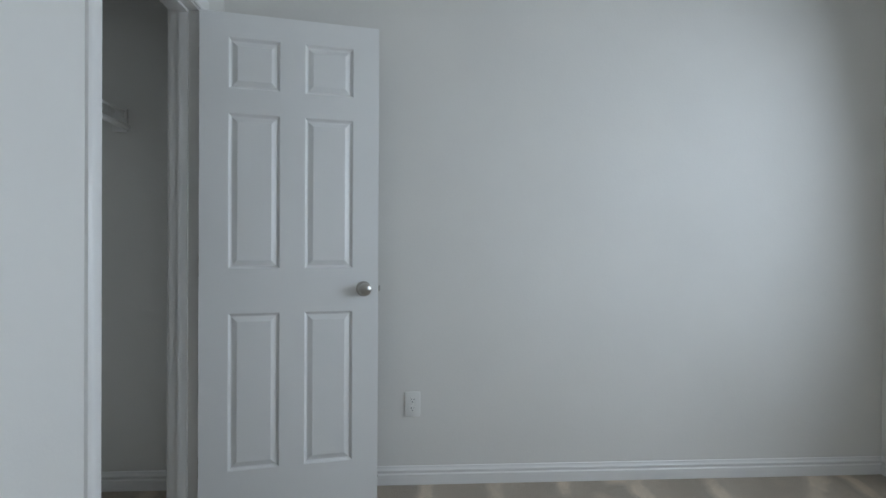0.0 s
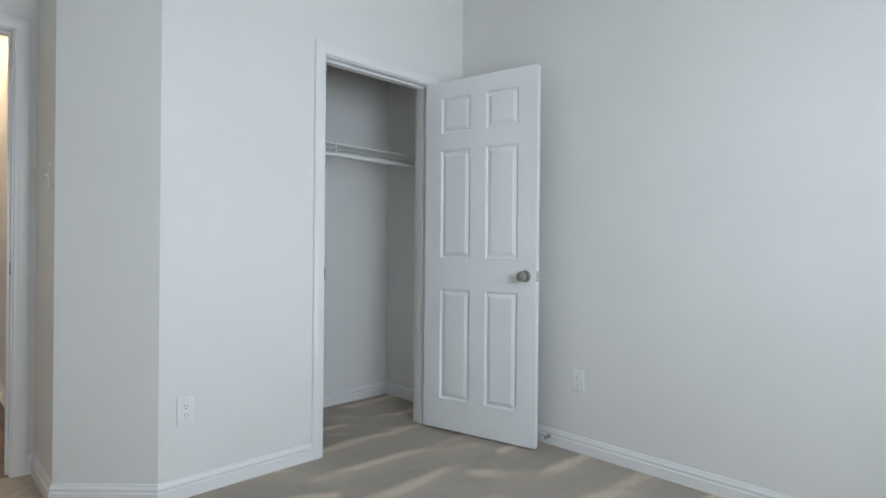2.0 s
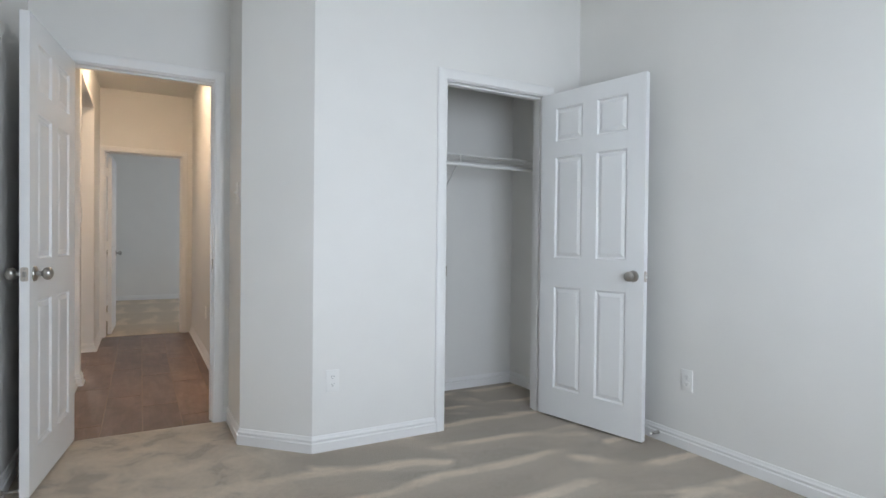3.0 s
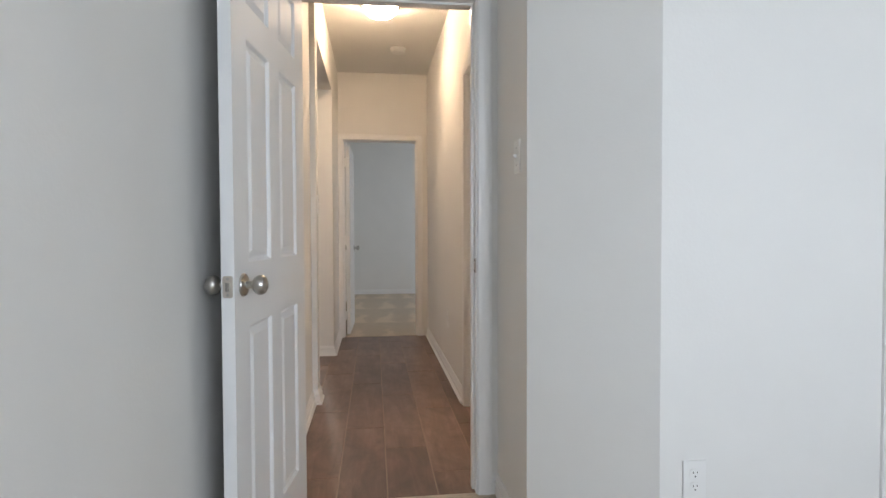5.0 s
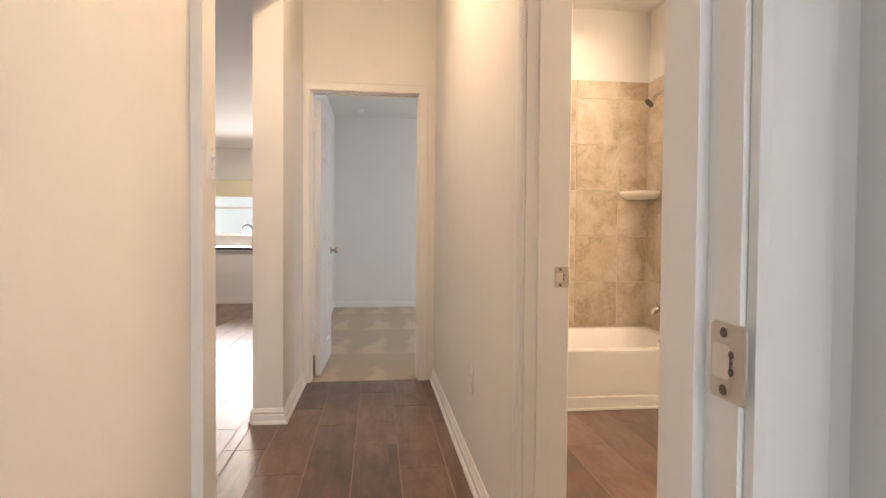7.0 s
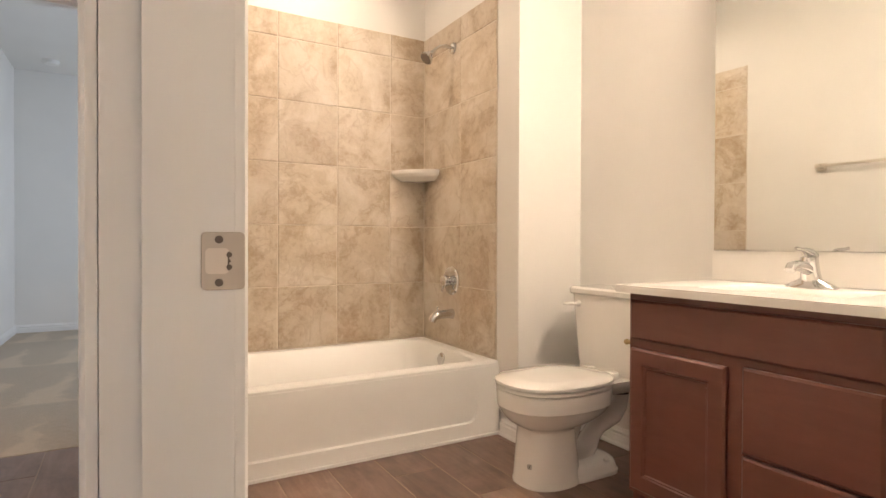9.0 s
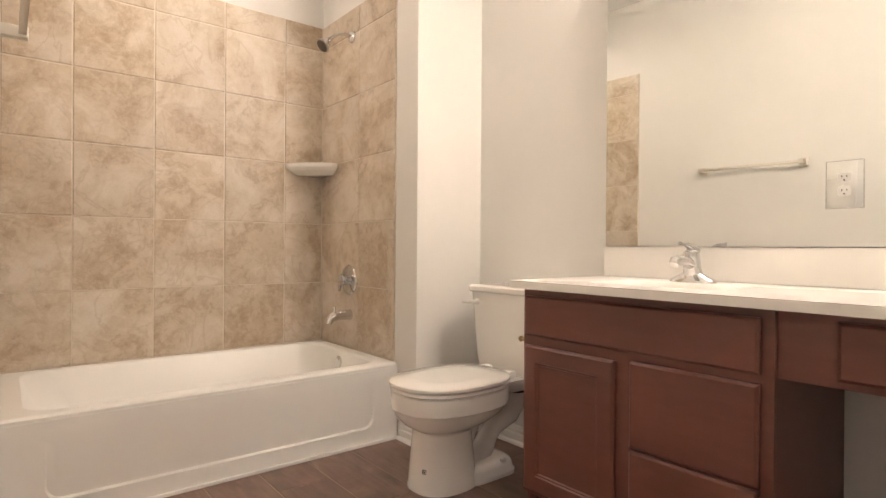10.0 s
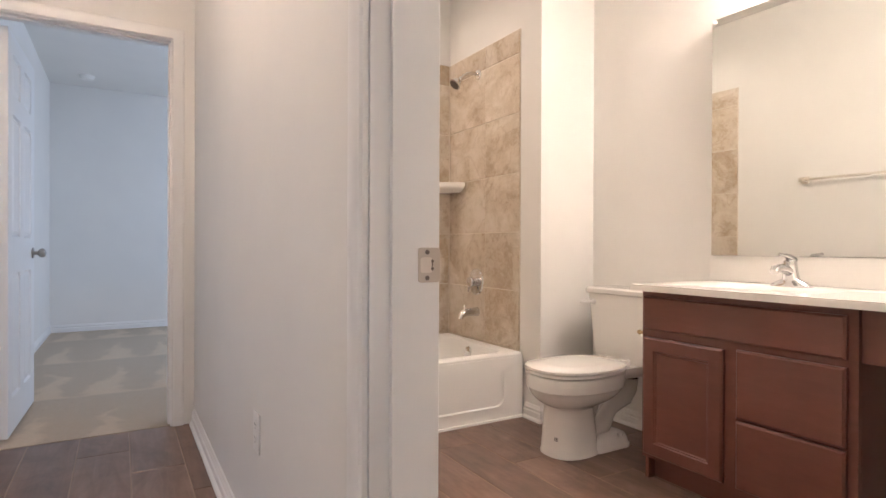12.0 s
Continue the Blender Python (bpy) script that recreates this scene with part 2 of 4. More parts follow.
def clear_glass(name):
    m, nt, b = nodes_of(name)
    b.inputs["Transmission Weight"].default_value, b.inputs["Roughness"].default_value = 1.0, 0.02
    b.inputs["IOR"].default_value = 1.45
    return m


GLASS = clear_glass("clear_glass")


def glow(name, color, strength):
    m, nt, b = nodes_of(name)
    b.inputs["Emission Color"].default_value = (*color, 1)
    b.inputs["Emission Strength"].default_value = strength
    return m


LENS = glow("lamp_diffuser", (1.0, 0.90, 0.76), 9.0)
GLOBE = glow("lit_globe", (1.0, 0.80, 0.60), 96.0)
DOME = glow("lit_dome", (1.0, 0.745, 0.505), 72.0)
# outdoor daylight and haze are put into this sheet's own emission
BACKDROP = glow("backdrop_glow", (0.55, 0.62, 0.60), 0.8)
GRASS = paint("grass", (0.07, 0.10, 0.04), 0.9, 0.3, 40.0, 0.6)

# ---------------------------------------------------------------- mesh helpers


def box(bm, a, b, bevel=0.0, seg=2):
    (x0, y0, z0), (x1, y1, z1) = a, b
    v = [bm.verts.new((x, y, z)) for z in (z0, z1) for y in (y0, y1) for x in (x0, x1)]
    f = [bm.faces.new([v[i] for i in q]) for q in ((0, 2, 3, 1), (4, 5, 7, 6), (0, 1, 5, 4), (2, 6, 7, 3), (0, 4, 6, 2), (1, 3, 7, 5))]
    if bevel:
        edges = list({e for q in f for e in q.edges})
        bmesh.ops.bevel(bm, geom=edges, offset=bevel, segments=seg, profile=0.6, affect="EDGES")
    return bm


def loft(bm, rings, cap0=True, cap1=True, closed=True):
    rows = [[bm.verts.new(p) for p in r] for r in rings]
    n = len(rows[0])
    for r0, r1 in zip(rows, rows[1:]):
        for i in range(n if closed else n - 1):
            j = (i + 1) % n
            bm.faces.new((r0[i], r0[j], r1[j], r1[i]))
    if cap0:
        bm.faces.new(rows[0][::-1])
    if cap1:
        bm.faces.new(rows[-1])
    return bm


def lathe(bm, profile, m=Matrix.Identity(4), seg=28):
    rings = [[m @ Vector((r * math.cos(2 * math.pi * i / seg), r * math.sin(2 * math.pi * i / seg), h)) for i in range(seg)] for r, h in profile]
    return loft(bm, rings)


def towards(p, d):
    """A frame at p whose z runs along d."""
    return Matrix.Translation(p) @ Vector(d).to_track_quat("Z", "Y").to_matrix().to_4x4()


def rod(bm, p0, p1, r, seg=16):
    d = Vector(p1) - Vector(p0)
    return lathe(bm, [(r, 0), (r, d.length)], towards(p0, d), seg)


def tube(bm, pts, radii, seg=16):
    pts = [Vector(p) for p in pts]
    rings = []
    for i, p in enumerate(pts):
        d = (pts[min(i + 1, len(pts) - 1)] - pts[max(i - 1, 0)]).normalized()
        side = d.cross(Vector((0, 0, 1)))
        side = side.normalized() if side.length > 1e-3 else Vector((0, 1, 0))
        up = side.cross(d).normalized()
        r = radii[i] if isinstance(radii, (list, tuple)) else radii
        rings.append([p + side * r * math.cos(2 * math.pi * k / seg) + up * r * math.sin(2 * math.pi * k / seg) for k in range(seg)])
    return loft(bm, rings)


def prism(bm, poly, z0, z1):
    return loft(bm, [[(x, y, z0) for x, y in poly], [(x, y, z1) for x, y in poly]])


def oval(cx, cy, a, b, z, n=36, power=2.4):
    pts = []
    for i in range(n):
        t = 2 * math.pi * i / n
        c, s = math.cos(t), math.sin(t)
        pts.append((cx + a * math.copysign(abs(c) ** (2 / power), c), cy + b * math.copysign(abs(s) ** (2 / power), s), z))
    return pts


def rounded(x0, x1, y0, y1, r, z, n=8):
    pts = []
    for cx, cy, a in ((x1 - r, y1 - r, 0), (x0 + r, y1 - r, 90), (x0 + r, y0 + r, 180), (x1 - r, y0 + r, 270)):
        for k in range(n):
            t = radians(a + 90 * k / (n - 1))
            pts.append((cx + r * math.cos(t), cy + r * math.sin(t), z))
    return pts


def link_mesh(name, bm, material, smooth=True):
    bmesh.ops.recalc_face_normals(bm, faces=bm.faces[:])
    me = bpy.data.meshes.new(name)
    bm.to_mesh(me)
    bm.free()
    me.materials.append(material)
    if smooth:
        me.shade_smooth()
        me.set_sharp_from_angle(angle=radians(32))
    return new(name, me)


def part(name, bm, material, parent, label=""):
    ob = link_mesh(name, bm, material)
    ob.parent = parent
    return tagged(ob, label)


def thing(name, m, label, category, group="", kind=""):
    ob = new(name)
    ob.empty_display_size = 0.1
    ob.matrix_basis = m
    return tagged(ob, label, category, group, kind)


def structure(name, bm, material, label, category):
    return tagged(link_mesh(name, bm, material), label, category, "", "structure")


# ---------------------------------------------------------------- plan
H = 2.745                 # ceilings
TH = 0.114                # stud walls
BW, BE, BS = 0.035, 3.10, -1.75      # bedroom west, east, south faces
CY = 1.393                # closet front
HY = 2.135                # bedroom side of the hall door wall
HW, HE = 0.118, 1.076     # hall sides
FY = 5.708                # far end of the hall
TW = 1.197                # bathroom west face
TE, TS = 3.11, 2.235      # bathroom east and south faces
SX = 2.705                # tiled end wall of the tub
NY = 5.741                # tiled long wall of the tub
WY = 4.785                # face of the stub wall beside the toilet
DOOR_H = 2.048
LOW_H = 2.027            # heads of the two bedroom doorways, over the carpet


def wall_mesh(bm, axis, c0, c1, a0, a1, z0, z1, holes=()):
    """A wall c0..c1 thick that runs from a0 to a1, with openings that go through it."""
    cuts = sorted({a0, a1, *[v for h in holes for v in h[:2]]})
    levels = sorted({z0, z1, *[v for h in holes for v in h[2:]]})
    solid = {}
    for i in range(len(cuts) - 1):
        for j in range(len(levels) - 1):
            ca, cz = (cuts[i] + cuts[i + 1]) / 2, (levels[j] + levels[j + 1]) / 2
            solid[i, j] = not any(h[0] < ca < h[1] and h[2] < cz < h[3] for h in holes)
    seen = {}

    def v(a, c, z):
        k = (a, c, z)
        if k not in seen:
            seen[k] = bm.verts.new((a, c, z) if axis == "x" else (c, a, z))
        return seen[k]

    for (i, j), full in solid.items():
        if not full:
            continue
        a, b, z, w = cuts[i], cuts[i + 1], levels[j], levels[j + 1]
        for c in (c0, c1):
            bm.faces.new((v(a, c, z), v(b, c, z), v(b, c, w), v(a, c, w)))
        for (di, dj), (p, q) in (((-1, 0), ((a, z), (a, w))), ((1, 0), ((b, z), (b, w))), ((0, -1), ((a, z), (b, z))), ((0, 1), ((a, w), (b, w)))):
            if not solid.get((i + di, j + dj), False):
                bm.faces.new((v(p[0], c0, p[1]), v(q[0], c0, q[1]), v(q[0], c1, q[1]), v(p[0], c1, p[1])))
    return bm


def wall(name, axis, c0, c1, a0, a1, holes=(), z0=0.0, z1=H, label="plain off-white painted plaster wall", material=None):
    return structure(name, wall_mesh(bmesh.new(), axis, c0, c1, a0, a1, z0, z1, holes), material or WALL, label, "wall")


J = 0.018                 # jamb boards
CLO = (2.098, 2.812)      # closet doorway, clear
HDO = (0.206, 0.925)      # hall doorway, clear
FDO = (0.203, 0.960)      # far doorway, clear
BDO = (2.511, 3.275)      # bathroom doorway, clear


def hole(o, head=DOOR_H):
    return (o[0] - J, o[1] + J, 0.0, head + J)


WIN1 = (0.75, 2.55, 0.80, 2.24)
WIN2 = (7.1, 8.7, 0.80, 2.2)
WIN3 = (-3.0, -0.5, 1.02, 2.12)
WIN4 = (3.2, 6.0, 0.55, 2.35)
wall("wall_bedroom_west", "y", BW - TH, BW, BS, HY)
wall("wall_bedroom_south", "x", BS - 0.15, BS, BW - TH, BE + TH, [WIN1])
wall("wall_bedroom_east", "y", BE, BE + TH, BS, TS - 0.1)
wall("wall_closet_front", "x", CY, CY + TH, 1.323, BE, [hole(CLO, LOW_H)])
bm = bmesh.new()
prism(bm, [(1.323, CY), (1.323, CY + 0.16), (1.016 + TH, 1.746), (1.016, 1.698)], 0, H)
structure("wall_closet_corner", bm, WALL, "angled off-white painted corner of the closet", "wall")
bm = bmesh.new()
prism(bm, [(1.016, 1.698), (1.016 + TH, 1.746), (1.016 + TH, HY), (1.016, HY)], 0, H)
structure("wall_closet_side", bm, WALL, "short off-white painted wall beside the hall door", "wall")
wall("wall_hall_south", "x", HY, HY + TH, BW - TH, HE + TH, [hole(HDO, LOW_H)])
wall("wall_bath_south", "x", TS - 0.1, TS, HE + TH, TE + TH + 0.01)
wall("wall_hall_east", "y", HE, TW, HY + TH, FY, [hole(BDO)])
wall("wall_hall_west", "y", -0.01, HW, HY + TH, 3.46)
wall("wall_hall_pillar", "y", -0.01, 0.152, 3.46, 3.59, label="thicker end of the hall wall, painted off-white")
wall("beam_hall_opening", "y", -0.01, 0.152, 3.59, 4.872, z0=2.345, label="dropped beam over the wide opening, painted")
wall("wall_hall_pier", "y", -0.01, 0.152, 4.872, FY, label="off-white wall end between hall and great room")
wall("wall_hall_end", "x", FY, FY + TH, -0.01, TW, [hole(FDO)])
wall("wall_bath_north", "x", NY + 0.010, NY + TH + 0.02, TW, 3.75)
wall("wall_bath_east", "y", TE, TE + TH, TS, NY + 0.01)
wall("wall_shower_end", "y", SX + 0.010, TE, WY, NY + 0.01, label="painted stub wall at the end of the tub")
wall("wall_back_bedroom_west", "y", -0.08, 0.055, FY + TH, 9.95)
wall("wall_back_bedroom_north", "x", 9.82, 9.95, 0.055, 3.65)
wall("wall_back_bedroom_east", "y", 3.65, 3.80, NY + TH + 0.02, 9.95, [WIN2])
wall("wall_great_room_north", "x", 13.0, 13.15, -5.0, -0.08, [WIN3])
wall("wall_great_room_west", "y", -5.15, -5.0, HY, 13.15, [WIN4])
wall("wall_great_room_south", "x", HY, HY + TH, -5.0, BW - TH)
wall("wall_great_room_east", "y", -0.08, 0.055, 9.95, 13.15)


def slab(name, boxes, material, label, category):
    bm = bmesh.new()
    for a, b in boxes:
        box(bm, a, b)
    return structure(name, bm, material, label, category)


slab("ceiling_bedroom", [((BW - TH, BS - 0.15, H), (BE + TH, TS - 0.1, H + 0.12))], CEIL, "flat white textured bedroom ceiling", "ceiling")
slab("ceiling_hall", [((-0.01, TS - 0.1, H), (TW, FY + TH, H + 0.12))], CEIL, "flat white hall ceiling", "ceiling")
slab("ceiling_bathroom", [((TW, TS - 0.1, H), (3.80, FY + TH, H + 0.12))], CEIL, "flat white bathroom ceiling", "ceiling")
slab("ceiling_back_bedroom", [((-0.01, FY + TH, H), (3.80, 9.95, H + 0.12))], CEIL, "flat white ceiling of the back bedroom", "ceiling")
slab("ceiling_great_room", [((-5.15, HY, H), (-0.01, 13.15, H + 0.12))], CEIL, "flat white great room ceiling", "ceiling")
slab("floor_bedroom", [((BW - TH, BS - 0.15, -0.12), (BE + TH, HY + 0.01, 0.0))], CARPET, "beige cut-pile carpet with brushed marks", "carpet")
slab("floor_back_bedroom", [((-0.08, FY + 0.012, -0.12), (3.80, 9.95, 0.002))], BACK_CARPET, "beige cut-pile carpet in the back bedroom", "carpet")
hall_floor = slab("floor_hall", [((-0.01, HY + 0.01, -0.12), (TW - 0.02, FY + 0.012, -0.0016))], FLOORGROUT, "brown wood-look tile floor with grout lines", "floor")
bath_floor = slab("floor_bathroom", [((TW - 0.02, TS - 0.1, -0.12), (TE + TH, NY + TH, -0.0016))], FLOORGROUT, "brown wood-look tile floor with grout lines", "floor")
great_floor = slab("floor_great_room", [((-5.15, HY, -0.12), (-0.01, 13.15, -0.004))], FLOORGROUT, "brown wood-look tile floor of the great room", "floor")
bm = bmesh.new()
box(bm, (-400, -400, -0.6), (400, 400, -0.35))
structure("ground", bm, GRASS, "grass ground around the house", "ground")

# ---------------------------------------------------------------- baseboards, casings, jambs
BASE = [(0.0, 0.0), (0.015, 0.0), (0.015, 0.046), (0.013, 0.049), (0.009, 0.051), (0.009, 0.056), (0.012, 0.060), (0.012, 0.066), (0.007, 0.072), (0.005, 0.082), (0.0, 0.084)]


SHOE = [(0.0, 0.0), (0.027, 0.0), (0.0265, 0.007), (0.023, 0.013), (0.016, 0.018), (0.015, 0.0185)] + BASE[2:]


def baseboard(p0, p1, e0=0.0, e1=0.0, profile=BASE):
    """A moulded board along a wall; the room lies to the left of p0 to p1. e0, e1: how its ends are mitred (1 outer, -1 inner corner)."""
    p0, p1 = Vector((*p0, 0)), Vector((*p1, 0))
    d = (p1 - p0).normalized()
    n = Vector((-d.y, d.x, 0))
    bm = bmesh.new()
    loft(bm, [[p0 + n * o - d * o * e0 + Vector((0, 0, z)) for o, z in profile], [p1 + n * o + d * o * e1 + Vector((0, 0, z)) for o, z in profile]])
    return structure("baseboard", bm, TRIM, "white moulded wooden baseboard", "baseboard")


CW = 0.060                # casing width
q = 0.41
baseboard((BE, BS), (BE, CY), -1, -1)
baseboard((BE, CY), (CLO[1] + CW, CY), -1, 0)
baseboard((CLO[0] - CW, CY), (1.323, CY), 0, q)
baseboard((1.323, CY), (1.016, 1.698), q, q)
baseboard((1.016, 1.698), (1.016, HY), q, -1)
baseboard((1.016, HY), (HDO[1] + CW, HY), -1, 0)
baseboard((HDO[0] - CW, HY), (BW, HY), 0, -1)
baseboard((BW, HY), (BW, BS), -1, -1)
baseboard((BW, BS), (BE, BS), -1, -1)
baseboard((BE, CY + TH), (BE, TS - 0.1), -1, -1)
baseboard((BE, TS - 0.1), (1.112, TS - 0.1), -1, -1)
baseboard((HE, BDO[1] + CW), (HE, FY), 0, -1, SHOE)
baseboard((HE, HY + TH), (HE, BDO[0] - CW), -1, 0, SHOE)
baseboard((HW, 3.46), (HW, HY + TH), -1, -1, SHOE)
baseboard((0.152, 3.46), (HW, 3.46), 1, -1, SHOE)
baseboard((0.152, 3.59), (0.152, 3.46), 1, 1, SHOE)
baseboard((-0.01, 3.59), (0.152, 3.59), 0, 1, SHOE)
baseboard((0.152, 4.872), (-0.01, 4.872), 1, 0, SHOE)
baseboard((0.152, FY), (0.152, 4.872), 0, 1, SHOE)
baseboard((-0.01, HY + TH), (-0.01, 3.59), -1, 0, SHOE)
baseboard((-0.01, 4.872), (-0.01, FY), 0, 0, SHOE)
baseboard((-0.08, FY), (-0.08, 13.0), 0, -1)
baseboard((0.055, 9.82), (0.055, FY + TH), -1, -1)
baseboard((3.65, 9.82), (0.055, 9.82), -1, -1)
baseboard((3.65, NY + TH + 0.02), (3.65, 9.82), -1, -1)
baseboard((TE, 4.012), (TE, WY), 0, -1, SHOE)
baseboard((TE, WY), (SX + 0.010, WY), -1, 1, SHOE)
baseboard((SX + 0.010, WY), (SX + 0.010, 4.908), 1, 0, SHOE)
baseboard((TW, 4.908), (TW, BDO[1] + CW), 0, 0, SHOE)
baseboard((TW, BDO[0] - CW), (TW, TS), 0, -1, SHOE)
baseboard((TW, TS), (2.60, TS), -1, 0, SHOE)

CASE = [(0.0, 0.0), (0.0, 0.010), (0.006, 0.014), (0.016, 0.0135), (0.024, 0.0165), (0.044, 0.018), (0.054, 0.015), (CW, 0.009), (CW, 0.0)]


def casing(axis, c, out, o, head=DOOR_H):
    """The moulded casing round a doorway, on the face c of a wall, standing out towards out."""
    g = 0.005
    bm = bmesh.new()

    def p(a, z, d):
        return Vector((a, c + out * d, z)) if axis == "x" else Vector((c + out * d, a, z))

    rings = [[p(o[0] - g - w, 0.0, d) for w, d in CASE], [p(o[0] - g - w, head + g + w, d) for w, d in CASE],
             [p(o[1] + g + w, head + g + w, d) for w, d in CASE], [p(o[1] + g + w, 0.0, d) for w, d in CASE]]
    loft(bm, rings)
    return structure("door_casing", bm, TRIM, "white moulded door casing", "trim")


def jamb(name, axis, c0, c1, o, stop, head=DOOR_H):
    """The lining boards of a doorway with the stop strip on them."""
    def b(bm, a0, a1, d0, d1, z0, z1):
        box(bm, (a0, d0, z0) if axis == "x" else (d0, a0, z0), (a1, d1, z1) if axis == "x" else (d1, a1, z1))
    bm = bmesh.new()
    e = 0.001
    b(bm, o[0] - J, o[0], c0 + e, c1 - e, 0, head)
    b(bm, o[1], o[1] + J, c0 + e, c1 - e, 0, head)
    b(bm, o[0] - J, o[1] + J, c0 + e, c1 - e, head, head + J)
    s0, s1 = stop
    b(bm, o[0], o[0] + 0.010, s0, s1, 0, head - 0.010)
    b(bm, o[1] - 0.010, o[1], s0, s1, 0, head - 0.010)
    b(bm, o[0], o[1], s0, s1, head - 0.010, head)
    return structure(name, bm, TRIM, "white painted door jamb with stop", "door frame")


jamb("door_frame_1", "x", CY, CY + TH, CLO, (CY + 0.042, CY + 0.078), LOW_H)
casing("x", CY, -1, CLO, LOW_H)
casing("x", CY + TH, 1, CLO, LOW_H)
jamb("door_frame_2", "x", HY, HY + TH, HDO, (HY + 0.042, HY + 0.078), LOW_H)
casing("x", HY, -1, HDO, LOW_H)
casing("x", HY + TH, 1, HDO, LOW_H)
jamb("door_frame_3", "x", FY, FY + TH, FDO, (FY + 0.036, FY + 0.072))
casing("x", FY, -1, FDO)
casing("x", FY + TH, 1, FDO)
jamb("door_frame_4", "y", HE, TW, BDO, (HE + 0.036, HE + 0.072))
casing("y", HE, -1, BDO)
casing("y", TW, 1, BDO)

# ---------------------------------------------------------------- windows


def window(name, axis, c0, c1, w, inward, label, shade=False):
    """A vinyl sash window in its opening, with frame, meeting rail, panes and a sill on the inner face."""
    a0, a1, z0, z1 = w
    win = thing(name, Matrix.Identity(4), label, "window", kind="structure")
    mid, t = (c0 + c1) / 2, 0.05

    def b(bm, p0, p1, d0, d1, q0, q1, bevel=0.004):
        d0, d1 = min(d0, d1), max(d0, d1)
        box(bm, (p0, d0, q0) if axis == "x" else (d0, p0, q0), (p1, d1, q1) if axis == "x" else (d1, p1, q1), bevel)

    bm = bmesh.new()
    b(bm, a0, a0 + t, mid - 0.035, mid + 0.035, z0, z1)
    b(bm, a1 - t, a1, mid - 0.035, mid + 0.035, z0, z1)
    b(bm, a0 + t, a1 - t, mid - 0.035, mid + 0.035, z0, z0 + t)
    b(bm, a0 + t, a1 - t, mid - 0.035, mid + 0.035, z1 - t, z1)
    part("window_frame", bm, PLASTIC, win)
    bm = bmesh.new()
    b(bm, a0 + t, a1 - t, mid - 0.025, mid + 0.025, (z0 + z1) / 2 - 0.02, (z0 + z1) / 2 + 0.02)
    part("meeting_rail", bm, PLASTIC, win)
    for q0, q1 in ((z0 + t, (z0 + z1) / 2 - 0.02), ((z0 + z1) / 2 + 0.02, z1 - t)):
        bm = bmesh.new()
        b(bm, a0 + t, a1 - t, mid - 0.003, mid + 0.003, q0, q1, 0.0)
        pane = part("pane", bm, GLASS, win)
        pane.visible_shadow = False
    face = c1 if inward > 0 else c0
    bm = bmesh.new()
    b(bm, a0 - 0.04, a1 + 0.04, face + inward * 0.001, face + inward * 0.05, z0 - 0.022, z0 - 0.001)
    part("window_sill", bm, TRIM, win)
    return win


window("window_1", "x", BS - 0.15, BS, WIN1, 1, "white vinyl sash window in the bedroom")
window("window_2", "y", 3.65, 3.80, WIN2, -1, "white vinyl sash window in the back bedroom")
window("window_4", "y", -5.15, -5.0, WIN4, 1, "wide white sash window in the great room")
window("window_3", "x", 13.0, 13.15, WIN3, -1, "wide white sash window over the kitchen run")

# ---------------------------------------------------------------- doors
PANEL_X = (0.108, 0.098)                                            # stile, middle stile
PANEL_Z = [0.0, 0.175, 0.808, 0.987, 1.610, 1.708, 1.913, 2.009]


def leaf_mesh(w, th=0.035):
    s, mid = PANEL_X
    pw = (w - 2 * s - mid) / 2
    xs = [0, s, s + pw, s + pw + mid, w - s, w]
    bm = bmesh.new()
    for side in (-1, 1):
        v = [[bm.verts.new((x, side * th / 2, z)) for x in xs] for z in PANEL_Z]
        for j in range(7):
            for i in range(5):
                if i in (1, 3) and j in (1, 3, 5):
                    prev = [v[j][i], v[j][i + 1], v[j + 1][i + 1], v[j + 1][i]]
                    x0, x1, z0, z1 = xs[i], xs[i + 1], PANEL_Z[j], PANEL_Z[j + 1]
                    for inset, deep in ((0.003, 0.002), (0.008, 0.010), (0.013, 0.0115), (0.033, 0.0025), (0.035, 0.002)):
                        y = side * (th / 2 - deep)
                        ring = [bm.verts.new(c) for c in ((x0 + inset, y, z0 + inset), (x1 - inset, y, z0 + inset), (x1 - inset, y, z1 - inset), (x0 + inset, y, z1 - inset))]
                        for k in range(4):
                            bm.faces.new((prev[k], prev[(k + 1) % 4], ring[(k + 1) % 4], ring[k]))
                        prev = ring
                    bm.faces.new(prev)
                else:
                    bm.faces.new((v[j][i], v[j][i + 1], v[j + 1][i + 1], v[j + 1][i]))
        if side < 0:
            first = v
    for row in (0, -1):
        for i in range(5):
            bm.faces.new((first[row][i], first[row][i + 1], v[row][i + 1], v[row][i]))
    for j in range(7):
        for i in (0, -1):
            bm.faces.new((first[j][i], first[j + 1][i], v[j + 1][i], v[j][i]))
    return bm


